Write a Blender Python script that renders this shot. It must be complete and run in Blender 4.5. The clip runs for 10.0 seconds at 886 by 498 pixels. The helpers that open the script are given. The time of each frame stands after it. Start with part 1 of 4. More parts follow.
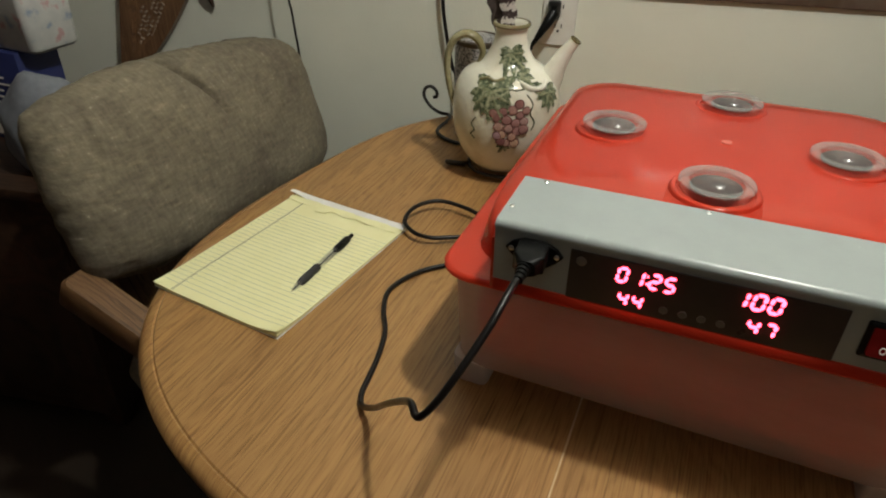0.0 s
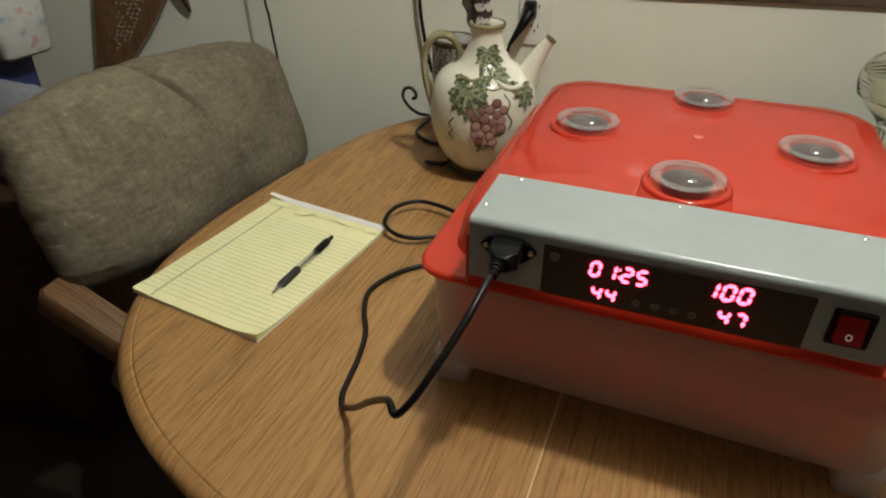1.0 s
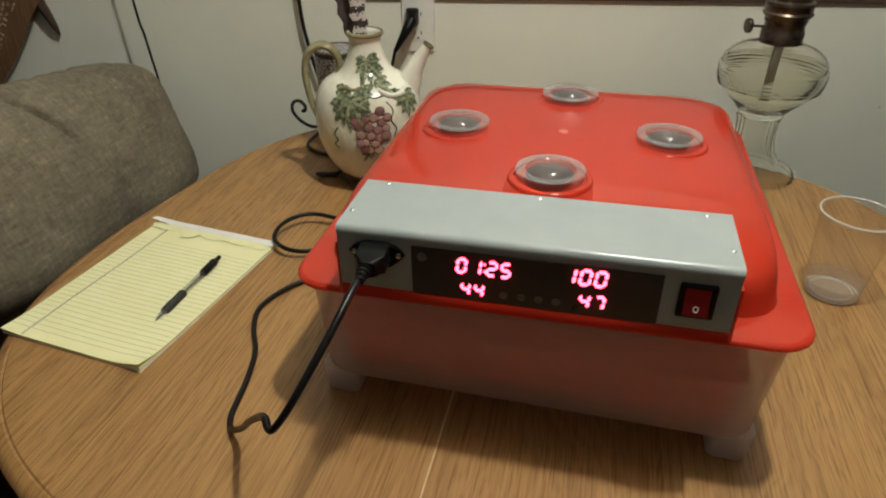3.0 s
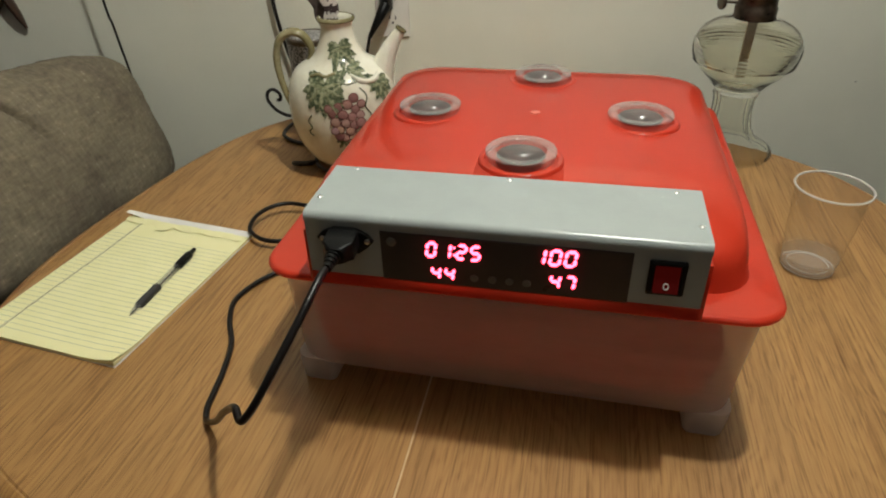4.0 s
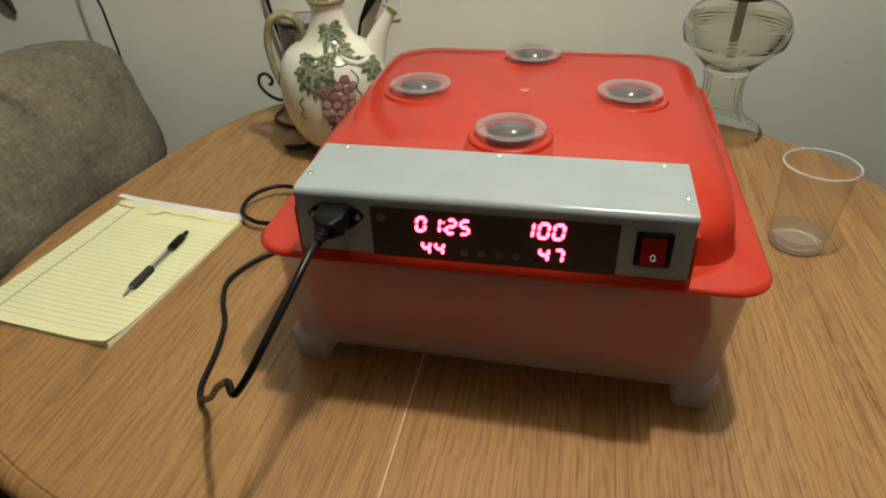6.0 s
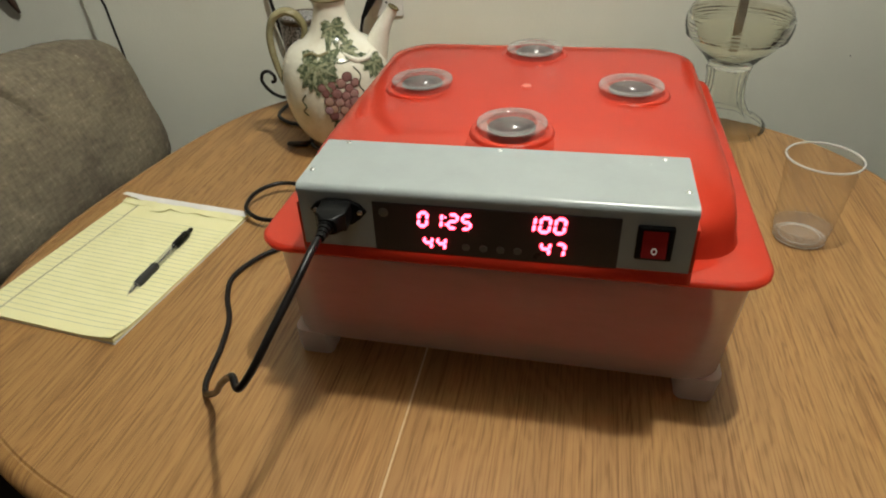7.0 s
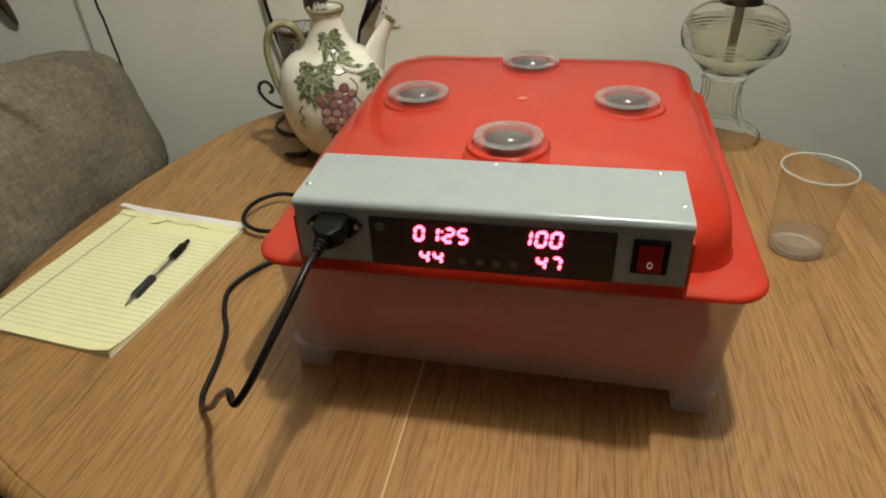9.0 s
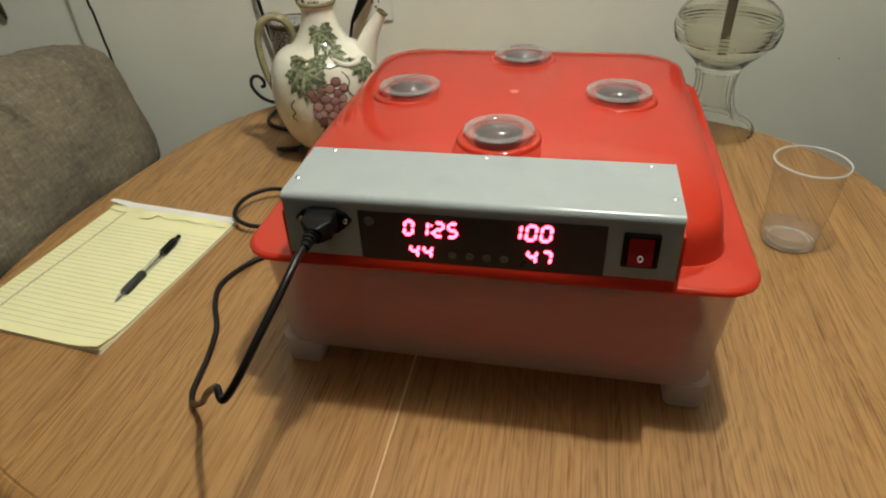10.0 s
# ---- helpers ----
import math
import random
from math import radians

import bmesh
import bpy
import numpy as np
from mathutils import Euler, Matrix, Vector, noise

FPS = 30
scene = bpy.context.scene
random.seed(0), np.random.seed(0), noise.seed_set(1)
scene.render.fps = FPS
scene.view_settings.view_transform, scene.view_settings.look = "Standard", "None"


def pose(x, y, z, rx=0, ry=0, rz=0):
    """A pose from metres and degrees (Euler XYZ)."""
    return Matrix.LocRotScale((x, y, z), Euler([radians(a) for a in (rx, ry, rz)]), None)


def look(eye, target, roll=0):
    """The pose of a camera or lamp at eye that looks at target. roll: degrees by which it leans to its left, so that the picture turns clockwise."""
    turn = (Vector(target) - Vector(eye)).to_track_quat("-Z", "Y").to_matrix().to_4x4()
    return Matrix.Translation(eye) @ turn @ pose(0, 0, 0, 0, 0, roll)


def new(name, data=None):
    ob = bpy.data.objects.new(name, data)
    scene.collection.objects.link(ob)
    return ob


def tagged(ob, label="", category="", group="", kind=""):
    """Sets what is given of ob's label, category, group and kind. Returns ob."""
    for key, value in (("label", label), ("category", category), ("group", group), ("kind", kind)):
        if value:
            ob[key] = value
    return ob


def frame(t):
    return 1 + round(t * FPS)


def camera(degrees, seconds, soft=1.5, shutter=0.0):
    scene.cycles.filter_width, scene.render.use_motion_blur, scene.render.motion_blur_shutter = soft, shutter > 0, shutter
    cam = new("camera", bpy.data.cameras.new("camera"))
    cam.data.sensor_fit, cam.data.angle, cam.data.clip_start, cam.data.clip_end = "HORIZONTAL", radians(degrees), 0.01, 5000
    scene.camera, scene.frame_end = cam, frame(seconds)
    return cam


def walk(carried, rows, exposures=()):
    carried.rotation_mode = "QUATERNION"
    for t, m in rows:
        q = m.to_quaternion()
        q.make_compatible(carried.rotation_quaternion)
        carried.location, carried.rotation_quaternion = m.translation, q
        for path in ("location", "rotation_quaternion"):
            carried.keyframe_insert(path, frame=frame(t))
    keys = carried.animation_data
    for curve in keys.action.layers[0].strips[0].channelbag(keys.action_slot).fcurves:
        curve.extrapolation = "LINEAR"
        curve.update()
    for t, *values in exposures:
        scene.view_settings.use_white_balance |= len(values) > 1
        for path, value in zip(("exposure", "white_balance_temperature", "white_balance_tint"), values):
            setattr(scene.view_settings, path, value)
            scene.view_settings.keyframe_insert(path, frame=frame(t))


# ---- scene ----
cam = camera(68.4, 10.0, soft=2.0)
PATH = [
    (0, (0.153, -0.513, 1.286), (-0.48, 1.034, 0.188), 1.5),
    (0.5, (0.155, -0.513, 1.284), (-0.463, 1.036, 0.18), 1.6),
    (1, (0.165, -0.514, 1.286), (-0.433, 1.051, 0.193), 1.0),
    (1.5, (0.176, -0.513, 1.283), (-0.389, 1.064, 0.191), 0.6),
    (2, (0.192, -0.51, 1.291), (-0.299, 1.104, 0.217), 1.3),
    (2.5, (0.205, -0.506, 1.289), (-0.221, 1.136, 0.23), 1.1),
    (4, (0.232, -0.497, 1.279), (-0.12, 1.137, 0.18), -0.7),
    (4.5, (0.236, -0.492, 1.282), (-0.108, 1.14, 0.178), -0.8),
    (5, (0.236, -0.494, 1.273), (-0.099, 1.137, 0.165), -0.5),
    (5.5, (0.238, -0.502, 1.271), (-0.096, 1.123, 0.154), -0.7),
    (7, (0.242, -0.51, 1.271), (-0.106, 1.1, 0.138), -1.5),
    (7.5, (0.245, -0.512, 1.276), (-0.107, 1.103, 0.149), -1.9),
    (8, (0.245, -0.51, 1.275), (-0.101, 1.11, 0.154), -1.8),
    (8.5, (0.246, -0.51, 1.275), (-0.098, 1.115, 0.161), -1.9),
    (9, (0.243, -0.507, 1.277), (-0.101, 1.116, 0.16), -1.5),
    (9.5, (0.245, -0.505, 1.276), (-0.093, 1.115, 0.152), -1.4),
    (10, (0.248, -0.503, 1.274), (-0.084, 1.114, 0.144), -1.5),
]
walk(cam, [(t, look(eye, target, roll)) for t, eye, target, roll in PATH], [(0.0, 0.08), (0.5, 0.12), (1.0, 0.13), (2.5, 0.17), (4.5, 0.21), (5.5, 0.26), (7.5, 0.34), (9.0, 0.30), (10.0, 0.30)])

# ---- light ----
world = bpy.data.worlds.new("room_world")
scene.world = world
world.use_nodes = True
world.node_tree.nodes["Background"].inputs["Color"].default_value = (1.0, 0.86, 0.68, 1)
world.node_tree.nodes["Background"].inputs["Strength"].default_value = 0.002


def bulb_light(name, place, watts, radius, colour):
    data = bpy.data.lights.new(name, "POINT")
    data.energy, data.shadow_soft_size, data.color = watts, radius, colour
    ob = new(name, data)
    ob.location = place
    return ob


bulb_light("ceiling_bulb", (0.37, 0.04, 2.30), 44.5, 0.035, (0.985, 1.0, 0.91))
# two weak unseen fill lamps added behind the view, placed after the wall shadows
bulb_light("room_fill", (-0.2, -2.2, 2.30), 3.2, 0.05, (1.0, 0.97, 0.86))
bulb_light("room_fill", (1.4, -2.2, 2.30), 2.6, 0.05, (1.0, 0.97, 0.86))


# ---- materials ----
def principled(name, base, rough=0.5, metal=0.0, **more):
    m = bpy.data.materials.new(name)
    m.use_nodes = True
    b = m.node_tree.nodes["Principled BSDF"]
    b.inputs["Base Color"].default_value = (*base, 1)
    b.inputs["Roughness"].default_value = rough
    b.inputs["Metallic"].default_value = metal
    for key, value in more.items():
        b.inputs[key.replace("_", " ")].default_value = value
    return m


def add(m, kind, **values):
    n = m.node_tree.nodes.new(kind)
    for key, value in values.items():
        n.inputs[key.replace("_", " ")].default_value = value
    return n


def link(m, a, out, b, into):
    m.node_tree.links.new(a.outputs[out], b.inputs[into])


def bsdf(m):
    return m.node_tree.nodes["Principled BSDF"]


def ramp(m, stops):
    n = m.node_tree.nodes.new("ShaderNodeValToRGB")
    e = n.color_ramp.elements
    e[0].position, e[0].color = stops[0][0], (*stops[0][1], 1)
    e[1].position, e[1].color = stops[-1][0], (*stops[-1][1], 1)
    for p, c in stops[1:-1]:
        k = e.new(p)
        k.color = (*c, 1)
    return n


def spotted(name, stops, scale, rough, stretch=(1, 1, 1), detail=6.0, bump=0.0, bump_scale=0.0, metal=0.0, rough_span=0.08, **more):
    """A surface whose colour drifts along a noise, with a fine relief and uneven gloss."""
    m = principled(name, stops[0][1], rough, metal, **more)
    co = add(m, "ShaderNodeTexCoord")
    mp = add(m, "ShaderNodeMapping")
    mp.inputs["Scale"].default_value = stretch
    link(m, co, "Object", mp, "Vector")
    n = add(m, "ShaderNodeTexNoise", Scale=scale, Detail=detail, Roughness=0.6)
    link(m, mp, "Vector", n, "Vector")
    r = ramp(m, stops)
    link(m, n, "Fac", r, "Fac")
    link(m, r, "Color", bsdf(m), "Base Color")
    rr = add(m, "ShaderNodeMapRange")
    rr.inputs["To Min"].default_value, rr.inputs["To Max"].default_value = rough - rough_span, rough + rough_span
    link(m, n, "Fac", rr, "Value")
    link(m, rr, "Result", bsdf(m), "Roughness")
    if bump:
        n2 = add(m, "ShaderNodeTexNoise", Scale=bump_scale, Detail=4.0)
        link(m, mp, "Vector", n2, "Vector")
        bp = add(m, "ShaderNodeBump", Strength=bump, Distance=0.002)
        link(m, n2, "Fac", bp, "Height")
        link(m, bp, "Normal", bsdf(m), "Normal")
    return m


def oak(name, light, mid, dark, turn=0.0, rough=0.38):
    """Open-grained oak: broad figure, fine streaks along y, short dark pores."""
    m = principled(name, mid, rough)
    co = add(m, "ShaderNodeTexCoord")
    mp = add(m, "ShaderNodeMapping")
    mp.inputs["Rotation"].default_value = (0, 0, radians(turn))
    link(m, co, "Object", mp, "Vector")
    warp = add(m, "ShaderNodeMapping")
    warp.inputs["Scale"].default_value = (5.0, 0.9, 1)
    link(m, mp, "Vector", warp, "Vector")
    broad = add(m, "ShaderNodeTexNoise", Scale=1.7, Detail=5.0, Roughness=0.56, Distortion=0.4)
    link(m, warp, "Vector", broad, "Vector")
    rings = add(m, "ShaderNodeMath")
    rings.operation = "MULTIPLY_ADD"
    rings.inputs[1].default_value = 120.0
    link(m, broad, "Fac", rings, 0)
    axes = add(m, "ShaderNodeSeparateXYZ")
    link(m, mp, "Vector", axes, "Vector")
    count = add(m, "ShaderNodeMath")
    count.operation = "MULTIPLY"
    count.inputs[1].default_value = 480.0
    link(m, axes, "X", count, 0)
    link(m, count, "Value", rings, 2)
    sine = add(m, "ShaderNodeMath")
    sine.operation = "SINE"
    link(m, rings, "Value", sine, 0)
    fine = add(m, "ShaderNodeMapping")
    fine.inputs["Scale"].default_value = (360.0, 3.4, 1)
    link(m, mp, "Vector", fine, "Vector")
    streak = add(m, "ShaderNodeTexNoise", Scale=1.0, Detail=8.0, Roughness=0.72)
    link(m, fine, "Vector", streak, "Vector")
    mix = add(m, "ShaderNodeMath")
    mix.operation = "MULTIPLY_ADD"
    mix.inputs[1].default_value = 0.062
    link(m, sine, "Value", mix, 0)
    link(m, streak, "Fac", mix, 2)
    r = ramp(m, [(0.34, dark), (0.46, mid), (0.58, light), (0.8, light)])
    link(m, mix, "Value", r, "Fac")
    pore = add(m, "ShaderNodeMapping")
    pore.inputs["Scale"].default_value = (620.0, 11.0, 1)
    link(m, mp, "Vector", pore, "Vector")
    pn = add(m, "ShaderNodeTexNoise", Scale=1.0, Detail=2.0)
    link(m, pore, "Vector", pn, "Vector")
    pr = ramp(m, [(0.36, (0.42, 0.36, 0.3)), (0.44, (1, 1, 1))])
    link(m, pn, "Fac", pr, "Fac")
    mul = add(m, "ShaderNodeMixRGB")
    mul.blend_type = "MULTIPLY"
    mul.inputs["Fac"].default_value = 0.45
    link(m, r, "Color", mul, "Color1")
    link(m, pr, "Color", mul, "Color2")
    wide = add(m, "ShaderNodeMapping")
    wide.inputs["Scale"].default_value = (22.0, 2.6, 1)
    link(m, mp, "Vector", wide, "Vector")
    tone = add(m, "ShaderNodeTexNoise", Scale=1.0, Detail=3.0, Roughness=0.6)
    link(m, wide, "Vector", tone, "Vector")
    tr = ramp(m, [(0.32, (0.86, 0.83, 0.80)), (0.5, (1.0, 1.0, 1.0)), (0.68, (1.12, 1.11, 1.08))])
    link(m, tone, "Fac", tr, "Fac")
    toned = add(m, "ShaderNodeMixRGB")
    toned.blend_type = "MULTIPLY"
    toned.inputs["Fac"].default_value = 1.0
    link(m, mul, "Color", toned, "Color1")
    link(m, tr, "Color", toned, "Color2")
    link(m, toned, "Color", bsdf(m), "Base Color")
    bp = add(m, "ShaderNodeBump", Strength=0.12, Distance=0.001)
    link(m, pn, "Fac", bp, "Height")
    link(m, bp, "Normal", bsdf(m), "Normal")
    worn = add(m, "ShaderNodeTexNoise", Scale=6.0, Detail=4.0)
    link(m, mp, "Vector", worn, "Vector")
    rr = add(m, "ShaderNodeMapRange")
    rr.inputs["To Min"].default_value, rr.inputs["To Max"].default_value = rough - 0.1, rough + 0.12
    link(m, worn, "Fac", rr, "Value")
    link(m, rr, "Result", bsdf(m), "Roughness")
    return m


OAK = oak("oak_top", (0.390, 0.216, 0.080), (0.336, 0.177, 0.063), (0.222, 0.107, 0.036))
OAK_EDGE = oak("oak_edge", (0.34, 0.18, 0.07), (0.27, 0.135, 0.05), (0.17, 0.08, 0.03), 90, 0.3)
# pale colour stands for light caught on the seam's edges
SEAM_GLINT = spotted("seam_glint", [(0.3, (0.50, 0.36, 0.20)), (0.7, (0.66, 0.51, 0.33))], 60.0, 0.4)
BROWN_WOOD = oak("brown_wood", (0.20, 0.105, 0.046), (0.155, 0.078, 0.033), (0.085, 0.04, 0.018), 90, 0.4)
CARVED_WOOD = oak("carved_wood", (0.22, 0.120, 0.060), (0.17, 0.090, 0.044), (0.11, 0.055, 0.027), 0, 0.4)
FRAME_WOOD = oak("frame_wood", (0.14, 0.095, 0.07), (0.11, 0.072, 0.052), (0.07, 0.045, 0.032), 90, 0.45)
DARK_WOOD = oak("dark_wood", (0.06, 0.03, 0.018), (0.04, 0.02, 0.012), (0.02, 0.01, 0.007), 90, 0.35)
WALL = spotted("wall_paint", [(0.3, (0.75, 0.75, 0.645)), (0.7, (0.81, 0.81, 0.70))], 3.0, 0.62, bump=0.25, bump_scale=160.0)
# finish of the unseen walls, kept dark to cut bounce light
DARK_SURROUND = oak("dark_surround", (0.16, 0.085, 0.045), (0.115, 0.06, 0.03), (0.07, 0.035, 0.018))
CEILING = spotted("ceiling_paint", [(0.3, (0.47, 0.45, 0.41)), (0.7, (0.52, 0.50, 0.46))], 4.0, 0.8, bump=0.3, bump_scale=90.0)
FLOOR = spotted("floor_vinyl", [(0.3, (0.026, 0.017, 0.012)), (0.7, (0.045, 0.03, 0.02))], 5.0, 0.5)
RED = spotted("red_plastic", [(0.3, (0.58, 0.043, 0.019)), (0.7, (0.66, 0.052, 0.023))], 9.0, 0.15, bump=0.07, bump_scale=40.0, rough_span=0.07, Coat_Weight=0.25, Coat_Roughness=0.06)
trl = add(RED, "ShaderNodeBsdfTranslucent", Color=(0.95, 0.17, 0.10, 1))
blend = add(RED, "ShaderNodeMixShader", Fac=0.27)
link(RED, bsdf(RED), "BSDF", blend, 1)
RED.node_tree.links.new(trl.outputs["BSDF"], blend.inputs[2])
link(RED, blend, "Shader", RED.node_tree.nodes["Material Output"], "Surface")
GREY = spotted("grey_enamel", [(0.3, (0.315, 0.350, 0.345)), (0.7, (0.34, 0.377, 0.370))], 30.0, 0.24, bump=0.06, bump_scale=500.0)
BLACK = spotted("black_plastic", [(0.3, (0.004, 0.004, 0.004)), (0.7, (0.008, 0.008, 0.008))], 40.0, 0.36, Specular_IOR_Level=0.14)
CORD = spotted("black_cord", [(0.3, (0.006, 0.005, 0.005)), (0.7, (0.012, 0.010, 0.010))], 60.0, 0.33, Specular_IOR_Level=0.25)
PANEL = spotted("dark_display_film", [(0.3, (0.034, 0.027, 0.024)), (0.7, (0.044, 0.035, 0.031))], 50.0, 0.3)
BUTTON = spotted("button_grey", [(0.3, (0.10, 0.10, 0.09)), (0.7, (0.15, 0.15, 0.135))], 90.0, 0.4)
WELL = spotted("dark_well", [(0.36, (0.030, 0.020, 0.020)), (0.70, (0.13, 0.075, 0.070))], 45.0, 0.5, detail=2.0)
STEEL = spotted("screw_steel", [(0.3, (0.55, 0.55, 0.53)), (0.7, (0.7, 0.7, 0.68))], 200.0, 0.28, metal=1.0)
IRON = spotted("black_iron", [(0.3, (0.010, 0.009, 0.009)), (0.7, (0.028, 0.024, 0.022))], 70.0, 0.5, bump=0.4, bump_scale=250.0)
BRASS = spotted("aged_brass", [(0.3, (0.055, 0.042, 0.032)), (0.7, (0.15, 0.115, 0.085))], 60.0, 0.3, metal=0.8)
BURNER_SMEAR = spotted("burner_smear", [(0.3, (0.30, 0.25, 0.17)), (0.7, (0.42, 0.36, 0.26))], 300.0, 0.9)
WHITE_PLASTIC = spotted("white_plastic", [(0.3, (0.74, 0.72, 0.66)), (0.7, (0.8, 0.78, 0.72))], 40.0, 0.35)
TRAY = spotted("red_brown_tray", [(0.36, (0.46, 0.030, 0.032)), (0.50, (0.72, 0.085, 0.085)), (0.64, (0.88, 0.30, 0.29))], 6.0, 0.6, stretch=(0.6, 0.6, 11), detail=3.0)
CARD_WHITE = spotted("white_card", [(0.3, (0.72, 0.70, 0.66)), (0.7, (0.82, 0.80, 0.76))], 25.0, 0.75)
BLUE_CARD = spotted("blue_card", [(0.3, (0.016, 0.024, 0.10)), (0.7, (0.026, 0.036, 0.14))], 20.0, 0.55)
DARK_FEATHER = spotted("dark_feather", [(0.35, (0.035, 0.022, 0.020)), (0.65, (0.12, 0.09, 0.08))], 70.0, 0.8)
GREY_CLOTH = spotted("grey_cloth", [(0.3, (0.16, 0.17, 0.20)), (0.7, (0.22, 0.23, 0.26))], 60.0, 0.9)
DARK_CLOTH = spotted("dark_cloth", [(0.3, (0.012, 0.010, 0.012)), (0.7, (0.03, 0.024, 0.03))], 30.0, 0.9)
CREAM = spotted("cream_glaze", [(0.30, (0.60, 0.53, 0.38)), (0.46, (0.78, 0.74, 0.61)), (0.7, (0.86, 0.84, 0.74))], 12.0, 0.085, bump=0.10, bump_scale=70.0, rough_span=0.03)
OLIVE = spotted("olive_glaze", [(0.34, (0.13, 0.112, 0.052)), (0.5, (0.22, 0.19, 0.095)), (0.68, (0.38, 0.34, 0.20))], 18.0, 0.12)
LEAF_PAINT = spotted("leaf_paint", [(0.36, (0.045, 0.062, 0.036)), (0.50, (0.130, 0.152, 0.086)), (0.62, (0.36, 0.36, 0.23))], 150.0, 0.14)
PALE_LEAF = spotted("pale_leaf_paint", [(0.36, (0.15, 0.17, 0.085)), (0.64, (0.38, 0.38, 0.24))], 150.0, 0.14)
GRAPE_LINE = principled("grape_line", (0.17, 0.072, 0.062), 0.14)
MARK_RED = principled("moulding_mark_red", (0.72, 0.16, 0.11), 0.25)
VINE_PAINT = principled("vine_paint", (0.10, 0.11, 0.055), 0.22)
LED = principled("red_led", (0.1, 0.0, 0.0), 0.4, Emission_Color=(1.0, 0.045, 0.085, 1), Emission_Strength=12.0)
YELLOW = spotted("yellow_paper", [(0.3, (0.83, 0.80, 0.44)), (0.7, (0.88, 0.85, 0.51))], 30.0, 0.8, bump=0.1, bump_scale=300.0)
BLUE_RULE = principled("blue_rule", (0.50, 0.53, 0.36), 0.8)
MARGIN_RULE = principled("margin_rule", (0.22, 0.20, 0.13), 0.8)
WHITE_PAPER = spotted("white_binding", [(0.3, (0.74, 0.72, 0.66)), (0.7, (0.84, 0.82, 0.78))], 40.0, 0.75)
RUBBER = spotted("rubber_grip", [(0.3, (0.012, 0.012, 0.012)), (0.7, (0.025, 0.025, 0.025))], 200.0, 0.6)
RED_ROCKER = principled("red_rocker", (0.075, 0.005, 0.006), 0.2, Emission_Color=(1.0, 0.04, 0.02, 1), Emission_Strength=0.02)


def grape_paint():
    m = principled("grape_paint", (0.25, 0.1, 0.12), 0.18)
    inf = add(m, "ShaderNodeObjectInfo")
    r = ramp(m, [(0.0, (0.22, 0.085, 0.085)), (0.35, (0.42, 0.23, 0.21)), (0.65, (0.52, 0.33, 0.22)), (1.0, (0.38, 0.23, 0.26))])
    link(m, inf, "Random", r, "Fac")
    n = add(m, "ShaderNodeTexNoise", Scale=90.0, Detail=3.0)
    mul = add(m, "ShaderNodeMixRGB")
    mul.blend_type = "OVERLAY"
    mul.inputs["Fac"].default_value = 0.6
    link(m, r, "Color", mul, "Color1")
    link(m, n, "Fac", mul, "Color2")
    link(m, mul, "Color", bsdf(m), "Base Color")
    return m


def frosted(name, clarity):
    """Cloudy polypropylene: part see-through, part milky."""
    m = bpy.data.materials.new(name)
    m.use_nodes = True
    out = m.node_tree.nodes["Material Output"]
    b = bsdf(m)
    n = add(m, "ShaderNodeTexNoise", Scale=18.0, Detail=4.0)
    r = ramp(m, [(0.3, (0.76, 0.71, 0.71)), (0.7, (0.84, 0.79, 0.79))])
    link(m, n, "Fac", r, "Fac")
    link(m, r, "Color", b, "Base Color")
    b.inputs["Roughness"].default_value = 0.42
    trl = add(m, "ShaderNodeBsdfTranslucent", Color=(0.92, 0.86, 0.86, 1))
    mix1 = add(m, "ShaderNodeMixShader", Fac=0.46)
    link(m, b, "BSDF", mix1, 1)
    m.node_tree.links.new(trl.outputs["BSDF"], mix1.inputs[2])
    tr = add(m, "ShaderNodeBsdfTransparent", Color=(0.97, 0.95, 0.94, 1))
    mix2 = add(m, "ShaderNodeMixShader", Fac=clarity)
    link(m, mix1, "Shader", mix2, 1)
    m.node_tree.links.new(tr.outputs["BSDF"], mix2.inputs[2])
    link(m, mix2, "Shader", out, "Surface")
    return m


def clear(name, tint, rough, veil, sheen=0.5):
    """Thin clear plastic: gloss over see-through, with a slight milky veil."""
    m = bpy.data.materials.new(name)
    m.use_nodes = True
    out = m.node_tree.nodes["Material Output"]
    b = bsdf(m)
    b.inputs["Base Color"].default_value = (0.8, 0.78, 0.74, 1)
    b.inputs["Roughness"].default_value = rough
    tr = add(m, "ShaderNodeBsdfTransparent", Color=(*tint, 1))
    mix = add(m, "ShaderNodeMixShader", Fac=1 - veil)
    link(m, b, "BSDF", mix, 1)
    m.node_tree.links.new(tr.outputs["BSDF"], mix.inputs[2])
    gl = add(m, "ShaderNodeBsdfGlossy", Roughness=rough)
    fr = add(m, "ShaderNodeLayerWeight", Blend=0.5)
    steep = add(m, "ShaderNodeMath")
    steep.operation = "POWER"
    steep.inputs[1].default_value = 4.0
    link(m, fr, "Facing", steep, 0)
    gain = add(m, "ShaderNodeMath")
    gain.operation = "MULTIPLY_ADD"
    gain.inputs[1].default_value, gain.inputs[2].default_value = sheen, 0.035
    link(m, steep, "Value", gain, 0)
    mix2 = add(m, "ShaderNodeMixShader")
    link(m, gain, "Value", mix2, "Fac")
    link(m, mix, "Shader", mix2, 1)
    m.node_tree.links.new(gl.outputs["BSDF"], mix2.inputs[2])
    link(m, mix2, "Shader", out, "Surface")
    return m


